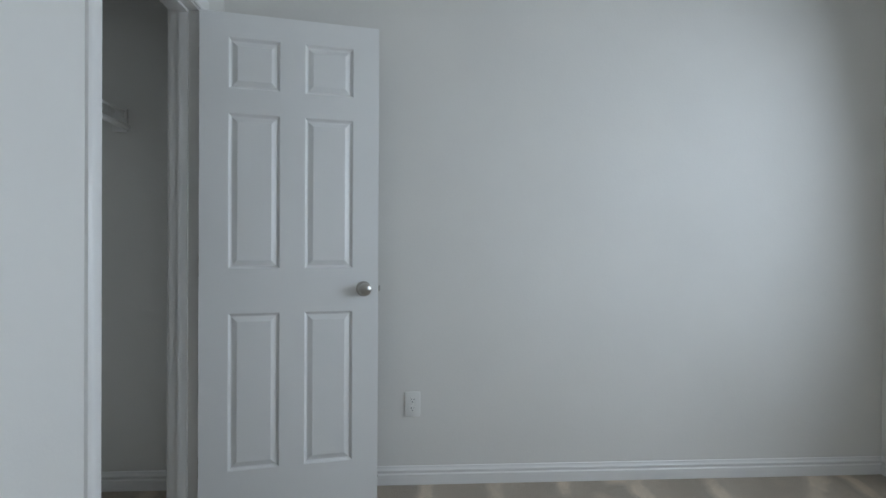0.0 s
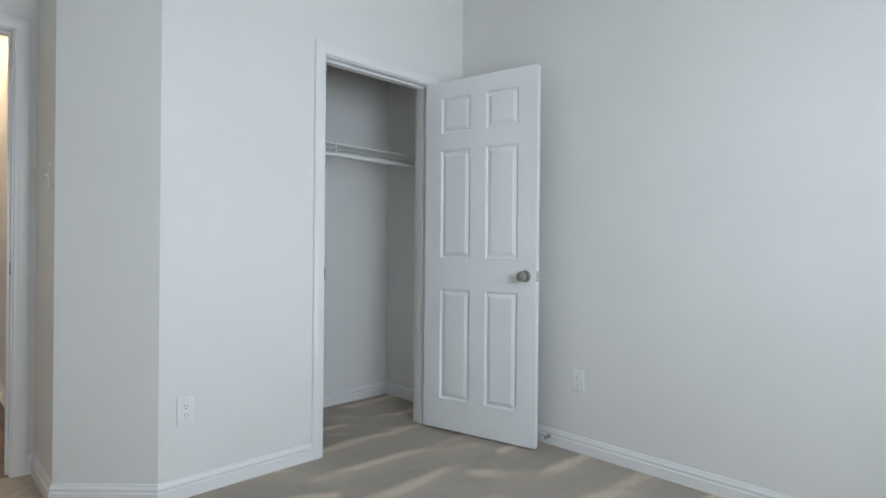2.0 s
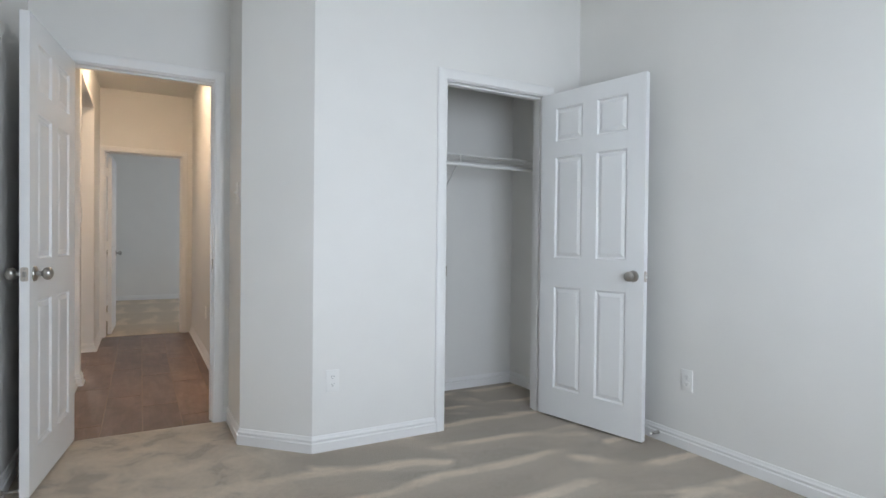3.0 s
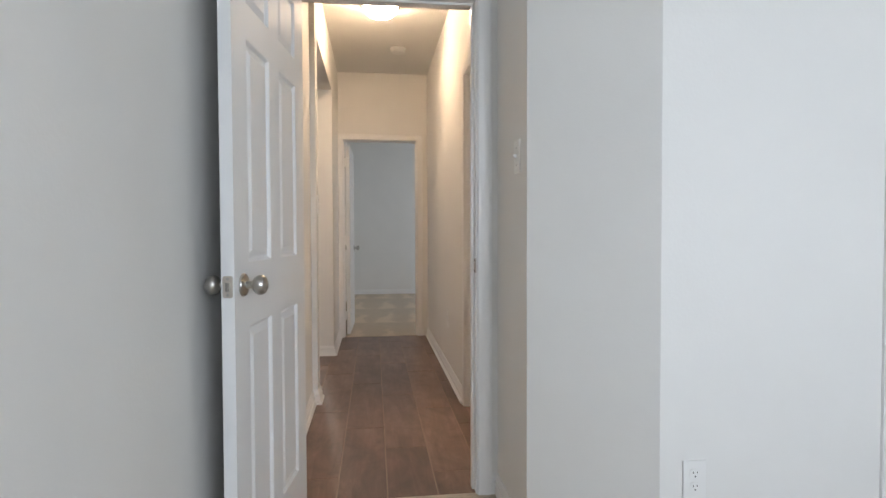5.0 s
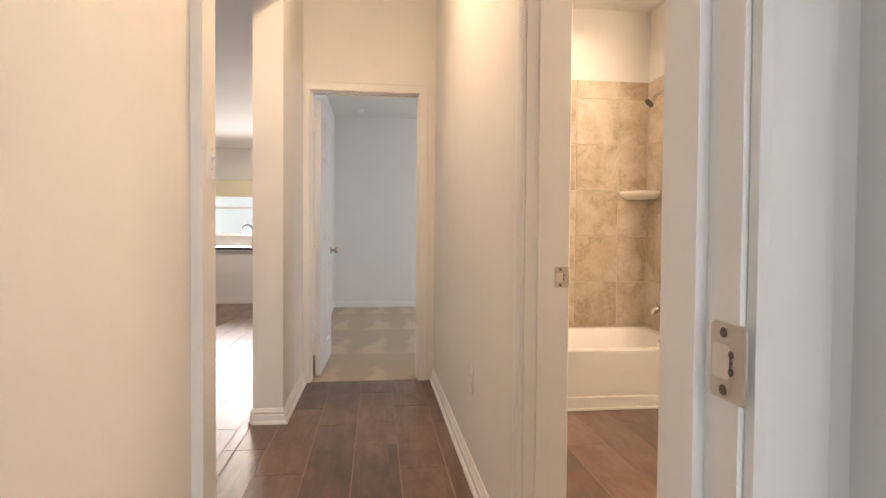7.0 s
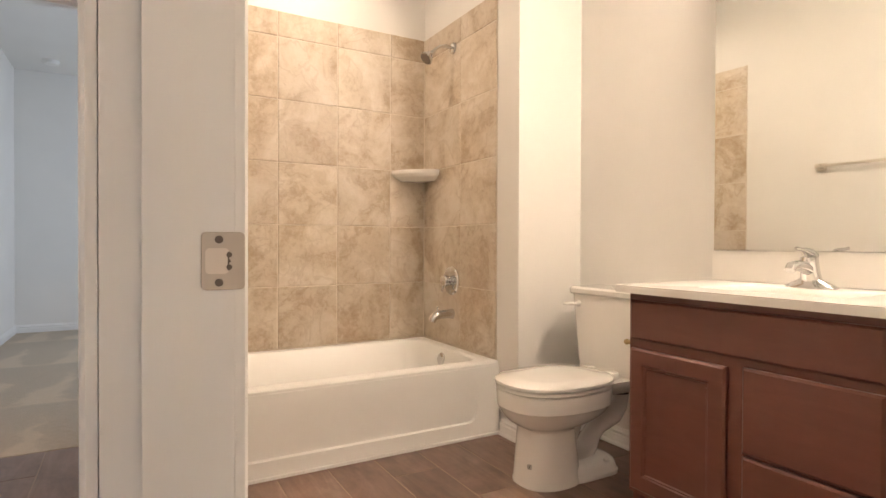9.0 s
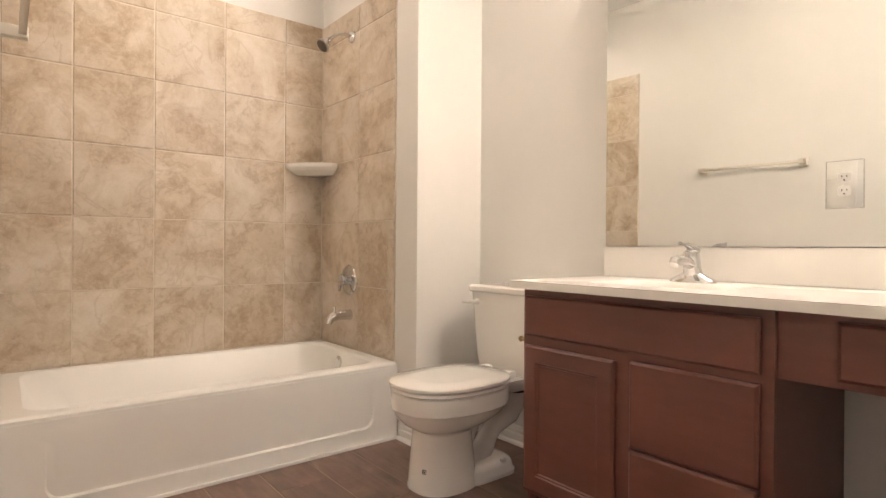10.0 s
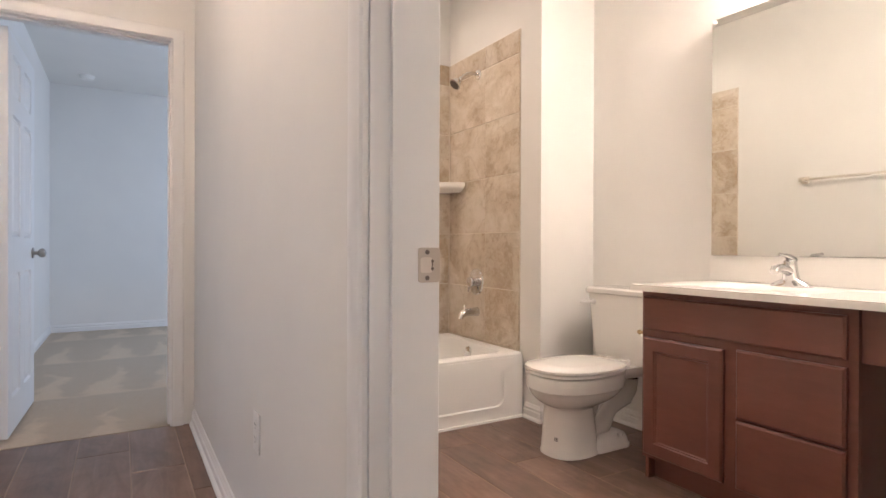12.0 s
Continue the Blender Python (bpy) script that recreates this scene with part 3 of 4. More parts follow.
def door(name, hinge, yaw, w, label, flip=1, knob=0.900, gap=0.0):
    """A six-panel door hung at hinge; its leaf runs along the direction yaw (degrees from +x)."""
    d = thing(name, pose(hinge[0], hinge[1], 0.014, 0, 0, yaw), label, "door", kind="structure")
    part("leaf", leaf_mesh(w), DOORP, d).data.shade_flat()
    x, z = w - 0.062, knob
    for side in (-1, 1):
        m = towards((x, side * 0.0172, z), (0, side, 0))
        bm = bmesh.new()
        lathe(bm, [(0.0325, 0.0), (0.0325, 0.003), (0.030, 0.007), (0.020, 0.009), (0.014, 0.010)], m)
        rose = part("rosette", bm, NICKEL, d, "satin nickel rosette")
        bm = bmesh.new()
        lathe(bm, [(0.0105, 0.009), (0.0105, 0.026), (0.016, 0.030), (0.024, 0.036), (0.0275, 0.045), (0.027, 0.053), (0.0225, 0.061), (0.013, 0.066), (0.004, 0.0675)], m)
        part("knob", bm, NICKEL, d, "round satin nickel door knob")
        bm = bmesh.new()
        lathe(bm, [(0.0035, 0.0672), (0.0035, 0.0690), (0.002, 0.0695)], m, 10)
        part("lock_button", bm, NICKEL, rose)
    bm = bmesh.new()
    loft(bm, [rounded(-0.0290, 0.0290, -0.0135, 0.0135, 0.006, 0.0), rounded(-0.0290, 0.0290, -0.0135, 0.0135, 0.006, 0.0022), rounded(-0.0283, 0.0283, -0.0128, 0.0128, 0.0055, 0.0027)])
    bm.transform(Matrix.Translation((w - 0.001, 0, z)) @ pose(0, 0, 0, 0, 90, 0))
    plate = part("latch_plate", bm, STRIKE, d, "satin nickel latch plate")
    bm = bmesh.new()
    prism(bm, [(w + 0.001, -0.0075), (w + 0.011, 0.002), (w + 0.011, 0.0075), (w + 0.001, 0.0075)], z - 0.0115, z + 0.0115)
    part("latch_bolt", bm, NICKEL, plate)
    for dz in (-0.021, 0.021):
        bm = bmesh.new()
        lathe(bm, [(0.004, 0.001), (0.004, 0.0022), (0.002, 0.0026)], towards((w, 0, z + dz), (1, 0, 0)), 10)
        part("screw", bm, NICKEL, plate)
    for hz in (0.20, 1.0, 1.82):
        bm = bmesh.new()
        rod(bm, (-0.006, flip * 0.021, hz - 0.045), (-0.006, flip * 0.021, hz + 0.045), 0.0065, 12)
        box(bm, (-0.003, -flip * 0.012 if flip > 0 else -0.018, hz - 0.043), (-0.0005, 0.018 if flip > 0 else 0.012, hz + 0.043))
        if gap:
            box(bm, (-0.012, 0.012, hz - 0.047), (0.006, 0.0175 + gap, hz + 0.047), 0.002)
        part("hinge", bm, TRIM if gap else NICKEL, d, "white painted hinge" if gap else "")
    return d


door("door_1", (2.801, 1.388), -78.0, 0.711, "open white six-panel closet door with nickel knob", 1)
door("door_2", (0.223, 2.124), -97.6, 0.711, "open white six-panel bedroom door with nickel knob", -1, 0.926)
door("door_3", (0.240, FY + TH + 0.014), 88.5, 0.756, "open white six-panel door of the back bedroom", 1, gap=0.019)
door("door_4", (TW + 0.012, BDO[0] + 0.014), 3.0, 0.762, "open white six-panel bathroom door", -1)


def strike(name, m, label):
    """A strike plate on a jamb: plate with lip, latch hole with shade painted along one edge, two screws. Local x is
    out of the jamb, y along the lip.
    """
    s = thing(name, m @ Matrix.Diagonal((1, 0.86, 0.84, 1)), label, "strike plate", "strike plates")
    bm = bmesh.new()
    loft(bm, [rounded(-0.035, 0.035, -0.013, 0.036, 0.006, 0.0), rounded(-0.035, 0.035, -0.013, 0.036, 0.006, 0.0013), rounded(-0.0343, 0.0343, -0.0123, 0.0353, 0.0055, 0.002)])
    bm.transform(pose(0, 0, 0, 0, 90, 0))
    plate = part("plate", bm, STRIKE, s)
    bm = bmesh.new()
    loft(bm, [rounded(-0.0155, 0.0155, -0.0145, 0.0115, 0.005, 0.0), rounded(-0.0155, 0.0155, -0.0145, 0.0115, 0.005, 0.0008)])
    bm.transform(Matrix.Translation((0.0017, 0.006, 0)) @ pose(0, 0, 0, 0, 90, 0))
    part("latch_hole", bm, RAWWOOD, plate, "bare wood showing in the latch hole")
    # dark strip and dots put in for the shade inside the hole's edge
    bm = bmesh.new()
    for z in (-0.0075, 0.0, 0.0075):
        lathe(bm, [(0.0032 if z else 0.0018, 0.0022), (0.0032 if z else 0.0018, 0.0030)], towards((0, 0.0178, z), (1, 0, 0)), 14)
    box(bm, (0.0022, 0.0160, -0.0115), (0.0029, 0.0180, 0.0115), 0.0003)
    part("hole_rim_shade", bm, DARKNICKEL, plate)
    for z in (-0.026, 0.026):
        bm = bmesh.new()
        lathe(bm, [(0.0048, 0.0018), (0.0048, 0.0026), (0.003, 0.0032), (0.001, 0.0028)], towards((0, 0.0065, z), (1, 0, 0)), 12)
        part("screw", bm, DARKNICKEL, plate)
    return s


strike("strike_plate", pose(TW - 0.022, BDO[1], 0.926, 0, 0, -90), "satin nickel strike plate on the bathroom jamb")
strike("strike_plate", pose(HDO[1], HY + 0.022, 0.947, 0, 0, 180), "satin nickel strike plate on the bedroom jamb")
strike("strike_plate", pose(CLO[0], CY + 0.022, 0.925) @ Matrix.Diagonal((1, -1, 1, 1)), "satin nickel strike plate on the closet jamb")


def door_stop(p, d, length=0.075):
    s = thing("door_stop", towards(p, d), "spring door stop with white tip on the baseboard", "door stop", "door stops")
    bm = bmesh.new()
    lathe(bm, [(0.011, 0.0), (0.011, 0.004), (0.007, 0.008)], seg=16)
    part("base", bm, NICKEL, s)
    bm = bmesh.new()
    turns, n = 11, 176
    tube(bm, [(0.0055 * math.cos(turns * 2 * math.pi * i / n), 0.0055 * math.sin(turns * 2 * math.pi * i / n), 0.006 + (length - 0.02) * i / n) for i in range(n + 1)], 0.0016, 6)
    part("spring", bm, NICKEL, s)
    bm = bmesh.new()
    lathe(bm, [(0.007, length - 0.016), (0.0085, length - 0.012), (0.0085, length - 0.003), (0.006, length)], seg=16)
    part("tip", bm, RUBBER, s, "white rubber tip")


door_stop((BE - 0.015, 0.705, 0.045), (-1, 0, 0))
door_stop((BW + 0.015, 1.43, 0.045), (1, 0, 0))


# ---------------------------------------------------------------- outlets, switches, ceiling fittings
def outlet(m, label="white duplex outlet on the wall", clear=False):
    """Local x is out of the wall, z up."""
    o = thing("outlet", m, label, "outlet", "wall outlets")
    bm = bmesh.new()
    if clear:
        box(bm, (0, -0.044, -0.067), (0.003, 0.044, 0.067), 0.0012)
        part("plate", bm, MIRROR, o, "mirrored cover plate")
        bm = bmesh.new()
        for y0, y1, z0, z1 in ((-0.0455, -0.044, -0.068, 0.068), (0.044, 0.0455, -0.068, 0.068), (-0.044, 0.044, 0.067, 0.0685), (-0.044, 0.044, -0.0685, -0.067)):
            box(bm, (0, y0, z0), (0.0035, y1, z1))
        part("plate_edge", bm, CHROME, o, "bevelled mirror edge")
    else:
        box(bm, (0, -0.0355, -0.0575), (0.006, 0.0355, 0.0575), 0.003)
        part("plate", bm, PLASTIC, o)
    f = 0.003 if clear else 0.006
    for z in (-0.0195, 0.0195):
        bm = bmesh.new()
        loft(bm, [oval(0, 0, 0.0165, 0.0145, 0.0, 24, 3.2), oval(0, 0, 0.0165, 0.0145, 0.002, 24, 3.2)])
        bm.transform(towards((f, 0, z), (1, 0, 0)))
        recept = part("receptacle", bm, PLASTIC, o)
        for y, h in ((-0.006, 0.0045), (0.006, 0.0035)):
            bm = bmesh.new()
            box(bm, (f + 0.0018, y - 0.001, z + 0.003 - h + 0.002), (f + 0.0024, y + 0.001, z + 0.003 + h))
            part("slot", bm, DARK, recept)
        bm = bmesh.new()
        lathe(bm, [(0.0024, f + 0.0018), (0.0024, f + 0.0024)], Matrix.Translation((0, 0, z - 0.007)) @ towards((0, 0, 0), (1, 0, 0)), 10)
        part("ground_hole", bm, DARK, recept)
    bm = bmesh.new()
    lathe(bm, [(0.003, f - 0.0005), (0.003, f + 0.001)], towards((0, 0, 0), (1, 0, 0)), 10)
    part("screw", bm, PLASTIC, o)
    return o


outlet(pose(1.428, CY, 0.362, 0, 0, -90))
outlet(pose(BE, 0.537, 0.368, 0, 0, 180))
outlet(pose(BW, 1.175, 0.330, 0, 0, 0))
outlet(pose(HE, 4.10, 0.42, 0, 0, 180))
outlet(pose(HW, 2.745, 0.455, 0, 0, 0))
outlet(pose(TE - 0.0245, 3.233, 1.102, 0, 0, 181.26), "white duplex outlet in a mirrored cover on the mirror", True)


def switch(m, label):
    s = thing("light_switch", m, label, "light switch", "light switches")
    bm = bmesh.new()
    box(bm, (0, -0.0355, -0.0575), (0.006, 0.0355, 0.0575), 0.003)
    part("plate", bm, PLASTIC, s)
    bm = bmesh.new()
    box(bm, (0.0055, -0.006, -0.012), (0.0075, 0.006, 0.012), 0.0008)
    part("toggle_collar", bm, PLASTIC, s)
    bm = bmesh.new()
    loft(bm, [[(0.006, -0.0045, -0.006), (0.006, 0.0045, -0.006), (0.006, 0.0045, 0.006), (0.006, -0.0045, 0.006)],
              [(0.018, -0.0035, 0.002), (0.018, 0.0035, 0.002), (0.018, 0.0035, 0.009), (0.018, -0.0035, 0.009)]])
    part("toggle", bm, PLASTIC, s)
    for z in (-0.030, 0.030):
        bm = bmesh.new()
        lathe(bm, [(0.003, 0.0055), (0.003, 0.0070)], towards((0, 0, z), (1, 0, 0)), 10)
        part("screw", bm, NICKEL, s)


switch(pose(1.016, 1.812, 1.348, 0, 0, 180), "white toggle switch beside the hall door")
switch(pose(0.152, 3.53, 1.27, 0, 0, 0), "white toggle switch at the hall opening")
switch(pose(TW, 3.70, 1.31, 0, 0, 0), "white toggle switch on the bathroom wall")


def smoke_detector(x, y):
    s = thing("smoke_detector", Matrix.Translation((x, y, H)), "round white smoke detector on the ceiling", "smoke detector", "smoke detectors")
    bm = bmesh.new()
    lathe(bm, [(0.072, 0.0), (0.072, -0.010), (0.066, -0.014)], seg=32)
    part("mount", bm, PLASTIC, s)
    bm = bmesh.new()
    lathe(bm, [(0.064, -0.013), (0.062, -0.028), (0.052, -0.038), (0.020, -0.041)], seg=32)
    part("cover", bm, PLASTIC, s)


smoke_detector(0.74, 4.93)
smoke_detector(0.42, 9.35)


def downlight(x, y, label):
    s = thing("recessed_light", Matrix.Translation((x, y, H)), label, "ceiling light", "recessed lights")
    bm = bmesh.new()
    lathe(bm, [(0.095, -0.001), (0.095, -0.005), (0.088, -0.008), (0.074, -0.006)], seg=32)
    part("trim_ring", bm, PLASTIC, s)
    bm = bmesh.new()
    lathe(bm, [(0.073, -0.003), (0.073, -0.0065)], seg=32)
    part("diffuser", bm, LENS, s, "glowing warm white diffuser")


downlight(1.90, 5.31, "lit recessed light over the tub")
downlight(-0.76, 8.9, "lit recessed light in the great room")
downlight(-1.29, 11.06, "lit recessed light in the great room")


def dome_light(x, y):
    s = thing("ceiling_light", Matrix.Translation((x, y, H)), "lit frosted glass dome light on the hall ceiling", "ceiling light")
    bm = bmesh.new()
    lathe(bm, [(0.150, -0.0005), (0.150, -0.018), (0.143, -0.024), (0.128, -0.024)], seg=36)
    part("base", bm, NICKEL, s)
    bm = bmesh.new()
    lathe(bm, [(0.126, -0.0245), (0.124, -0.042), (0.112, -0.064), (0.086, -0.084), (0.048, -0.095), (0.010, -0.098)], seg=36)
    part("shade", bm, DOME, s, "lit frosted glass shade")
    bm = bmesh.new()
    lathe(bm, [(0.010, -0.0985), (0.012, -0.105), (0.006, -0.114)], seg=14)
    part("finial", bm, NICKEL, s)


dome_light(0.57, 3.97)

# ---------------------------------------------------------------- closet shelf
cs = thing("closet_shelf", Matrix.Translation((0, 0, 0.02)), "white wire closet shelf with hanging rail on brackets", "shelf")
bm = bmesh.new()
SH_Z, SH_F, SH_B = 1.665, 1.82, 2.125
X0, X1 = 1.12, BE - 0.004
for y, z in ((SH_F, SH_Z), (SH_F, SH_Z - 0.055), (SH_B, SH_Z), (1.97, SH_Z)):
    bm = bmesh.new()
    rod(bm, (X0, y, z), (X1, y, z), 0.0062 if y == SH_F else 0.004, 12)
    part("rail", bm, PLASTIC, cs)
n = 76
for i in range(n + 1):
    x = X0 + (X1 - X0) * i / n
    bm = bmesh.new()
    tube(bm, [(x, SH_B, SH_Z + 0.004), (x, SH_F, SH_Z + 0.004), (x, SH_F - 0.006, SH_Z - 0.002), (x, SH_F - 0.004, SH_Z - 0.03)], 0.0021, 6)
    part("wire", bm, PLASTIC, cs)
for x in (1.72, 2.44):
    bm = bmesh.new()
    tube(bm, [(x, SH_F - 0.002, SH_Z - 0.06), (x, SH_F, SH_Z - 0.02), (x, SH_F, SH_Z + 0.012)], 0.006, 10)
    rod(bm, (x, SH_F + 0.005, SH_Z - 0.03), (x, SH_B + 0.002, SH_Z - 0.30), 0.0065, 10)
    box(bm, (x - 0.012, SH_B, SH_Z - 0.33), (x + 0.012, SH_B + 0.008, SH_Z - 0.27), 0.002)
    part("bracket", bm, PLASTIC, cs)
bm = bmesh.new()
prism(bm, [(X1 - 0.010, SH_F - 0.012), (X1 + 0.0035, SH_F - 0.012), (X1 + 0.0035, SH_F + 0.05), (X1 - 0.010, SH_F + 0.05)], SH_Z - 0.09, SH_Z + 0.012)
part("end_bracket", bm, PLASTIC, cs)
bm = bmesh.new()
rod(bm, (X0, SH_F - 0.010, SH_Z - 0.068), (X1, SH_F - 0.010, SH_Z - 0.068), 0.012, 14)
part("hanging_rail", bm, PLASTIC, cs)

# ---------------------------------------------------------------- bathtub
TUB_Y, TUB_Z = 4.922, 0.362
tub = thing("bathtub", Matrix.Identity(4), "white alcove bathtub with a panelled apron", "bathtub")


tx0, tx1, ty1 = TW + 0.002, SX - 0.001, NY - 0.001
bm = bmesh.new()
loft(bm, [rounded(tx0, tx1, TUB_Y + 0.012, ty1, 0.012, 0.20), rounded(tx0, tx1, TUB_Y + 0.003, ty1, 0.012, TUB_Z - 0.02),
          rounded(tx0, tx1, TUB_Y + 0.002, ty1, 0.012, TUB_Z - 0.008), rounded(tx0 + 0.006, tx1 - 0.006, TUB_Y + 0.010, ty1 - 0.006, 0.012, TUB_Z),
          rounded(tx0 + 0.075, tx1 - 0.060, TUB_Y + 0.062, ty1 - 0.050, 0.10, TUB_Z),
          rounded(tx0 + 0.083, tx1 - 0.068, TUB_Y + 0.070, ty1 - 0.058, 0.10, TUB_Z - 0.010),
          rounded(tx0 + 0.17, tx1 - 0.085, TUB_Y + 0.095, ty1 - 0.085, 0.11, 0.16),
          rounded(tx0 + 0.24, tx1 - 0.13, TUB_Y + 0.14, ty1 - 0.13, 0.12, 0.075)], cap0=False)
part("basin", bm, ACRYLIC, tub)
bm = bmesh.new()


def apron_ring(inx, z0, z1, r, y, n=7):
    pts = []
    for cx, cz, a in ((tx1 - inx - r, z1 - r, 0), (tx0 + inx + r, z1 - r, 90), (tx0 + inx + r, z0 + r, 180), (tx1 - inx - r, z0 + r, 270)):
        for k in range(n):
            t = radians(a + 90 * k / (n - 1))
            z = cz + r * math.sin(t)
            fade = max(0.0, 1.0 - max(0.0, z - 0.10) / 0.20)
            pts.append((cx + r * math.cos(t), TUB_Y + (y - TUB_Y) * (fade if y < TUB_Y + 0.02 else 1.0), z))
    return pts


loft(bm, [apron_ring(0.0, 0.0, TUB_Z - 0.02, 0.002, TUB_Y + 0.03), apron_ring(0.0, 0.0, TUB_Z - 0.02, 0.002, TUB_Y),
          apron_ring(0.13, 0.075, TUB_Z - 0.045, 0.05, TUB_Y),
          apron_ring(0.136, 0.081, TUB_Z - 0.051, 0.047, TUB_Y + 0.010),
          apron_ring(0.160, 0.100, TUB_Z - 0.070, 0.04, TUB_Y + 0.010)])
part("apron", bm, ACRYLIC, tub, "white apron with a sunken panel")
bm = bmesh.new()
lathe(bm, [(0.036, 0.0), (0.036, 0.004), (0.030, 0.010), (0.010, 0.012)], towards((tx1 - 0.075, 5.38, 0.295), (-1, 0, 0.25)), 28)
part("overflow_plate", bm, CHROME, tub, "chrome overflow plate")
bm = bmesh.new()
lathe(bm, [(0.03, 0.0), (0.03, 0.004), (0.02, 0.006)], Matrix.Translation((tx1 - 0.26, 5.36, 0.075)), 24)
part("drain", bm, CHROME, tub)
bm = bmesh.new()
prism(bm, [(tx0, TUB_Y - 0.012), (tx1 + 0.01, TUB_Y - 0.012), (tx1 + 0.01, TUB_Y - 0.0005), (tx0, TUB_Y - 0.0005)], 0.0, 0.012)
structure("caulk_trim", bm, TRIM, "white caulk strip along the tub", "trim")

# ---------------------------------------------------------------- shower fittings
sh = thing("shower_fixture", Matrix.Translation((SX, 5.385, 2.06)), "chrome shower head on a bent arm", "shower head")
bm = bmesh.new()
lathe(bm, [(0.032, 0.0), (0.032, 0.004), (0.027, 0.011), (0.014, 0.015)], towards((0, 0, 0), (-1, 0, 0)))
part("flange", bm, CHROME, sh)
bm = bmesh.new()
tube(bm, [(0, 0, 0), (-0.05, 0, 0.004), (-0.085, 0, -0.004), (-0.115, 0, -0.026), (-0.135, 0, -0.048)], 0.0095)
part("arm", bm, CHROME, sh)
bm = bmesh.new()
lathe(bm, [(0.012, 0.0), (0.015, 0.012), (0.012, 0.022), (0.022, 0.030), (0.034, 0.056), (0.040, 0.066), (0.040, 0.071), (0.034, 0.0725)], towards((-0.128, 0, -0.040), (-0.72, 0, -0.70)))
head = part("head", bm, CHROME, sh)
bm = bmesh.new()
lathe(bm, [(0.033, 0.0712), (0.033, 0.0745), (0.026, 0.0760), (0.010, 0.0765)], towards((-0.128, 0, -0.040), (-0.72, 0, -0.70)))
part("spray_face", bm, DARKNICKEL, head, "dark brown spray face")

va = thing("shower_valve", Matrix.Translation((SX, 5.40, 0.735)), "round chrome shower valve with lever knob", "faucet")
bm = bmesh.new()
lathe(bm, [(0.083, 0.0), (0.083, 0.003), (0.076, 0.009), (0.045, 0.013), (0.030, 0.014)], towards((0, 0, 0), (-1, 0, 0)), 40)
part("escutcheon", bm, CHROME, va)
bm = bmesh.new()
lathe(bm, [(0.026, 0.012), (0.026, 0.030), (0.030, 0.036), (0.033, 0.050), (0.030, 0.058), (0.010, 0.060)], towards((0, 0, 0), (-1, 0, 0)), 28)
knob = part("knob", bm, CHROME, va)
bm = bmesh.new()
tube(bm, [(-0.048, 0, 0), (-0.052, 0.01, -0.03), (-0.055, 0.014, -0.062)], [0.011, 0.009, 0.006], 12)
part("lever", bm, CHROME, knob)

sp = thing("tub_spout", Matrix.Translation((SX, 5.39, 0.545)), "curved chrome tub spout on the tiles", "faucet")
bm = bmesh.new()
tube(bm, [(0, 0, 0), (-0.03, 0, 0.001), (-0.075, 0, 0.0), (-0.105, 0, -0.006), (-0.125, 0, -0.022), (-0.130, 0, -0.040)], [0.030, 0.026, 0.024, 0.024, 0.021, 0.017], 20)
part("spout", bm, CHROME, sp)
bm = bmesh.new()
lathe(bm, [(0.006, 0.0), (0.006, 0.018), (0.009, 0.022), (0.007, 0.028)], Matrix.Translation((-0.095, 0, 0.018)), 14)
part("diverter", bm, CHROME, sp)

so = thing("corner_shelf", Matrix.Translation((SX - 0.001, NY - 0.001, 1.385)), "white ceramic corner soap shelf", "shelf")
bm = bmesh.new()
poly = [(0, 0)] + [(-0.235, -0.02), (-0.230, -0.052), (-0.190, -0.109), (-0.155, -0.150), (-0.109, -0.190), (-0.052, -0.230), (-0.02, -0.235)]
loft(bm, [[(x * 0.72, y * 0.72, -0.064) for x, y in poly], [(x * 0.93, y * 0.93, -0.040) for x, y in poly], [(x, y, -0.022) for x, y in poly], [(x, y, 0.0) for x, y in poly]])
bmesh.ops.bevel(bm, geom=bm.edges[:], offset=0.006, segments=2, profile=0.6, affect="EDGES")
part("shelf", bm, PORCELAIN, so)
bm = bmesh.new()
prism(bm, [(-0.008, -0.008), (-0.150, -0.020), (-0.125, -0.110), (-0.02, -0.150)], -0.001, 0.0015)
part("dish", bm, PORCELAIN, so)

# ---------------------------------------------------------------- toilet (local x runs from the wall to the bowl's front)
to = thing("toilet", pose(TE - 0.012, 4.395, 0, 0, 0, 180), "white two-piece toilet with closed lid", "toilet")
bm = bmesh.new()
loft(bm, [oval(0.535, 0, 0.138, 0.118, 0.0), oval(0.535, 0, 0.138, 0.118, 0.012), oval(0.536, 0, 0.133, 0.114, 0.024), oval(0.538, 0, 0.126, 0.109, 0.10),
          oval(0.540, 0, 0.117, 0.104, 0.18), oval(0.540, 0, 0.114, 0.102, 0.216), oval(0.538, 0, 0.120, 0.107, 0.224), oval(0.530, 0, 0.145, 0.121, 0.233), oval(0.519, 0, 0.174, 0.138, 0.245),
          oval(0.508, 0, 0.200, 0.153, 0.260), oval(0.501, 0, 0.220, 0.165, 0.277), oval(0.497, 0, 0.233, 0.173, 0.293), oval(0.495, 0, 0.240, 0.178, 0.305),
          oval(0.4945, 0, 0.2425, 0.180, 0.3075), oval(0.494, 0, 0.246, 0.183, 0.362), oval(0.494, 0, 0.245, 0.182, 0.368), oval(0.494, 0, 0.239, 0.176, 0.372)])
part("bowl", bm, PORCELAIN, to)
bm = bmesh.new()
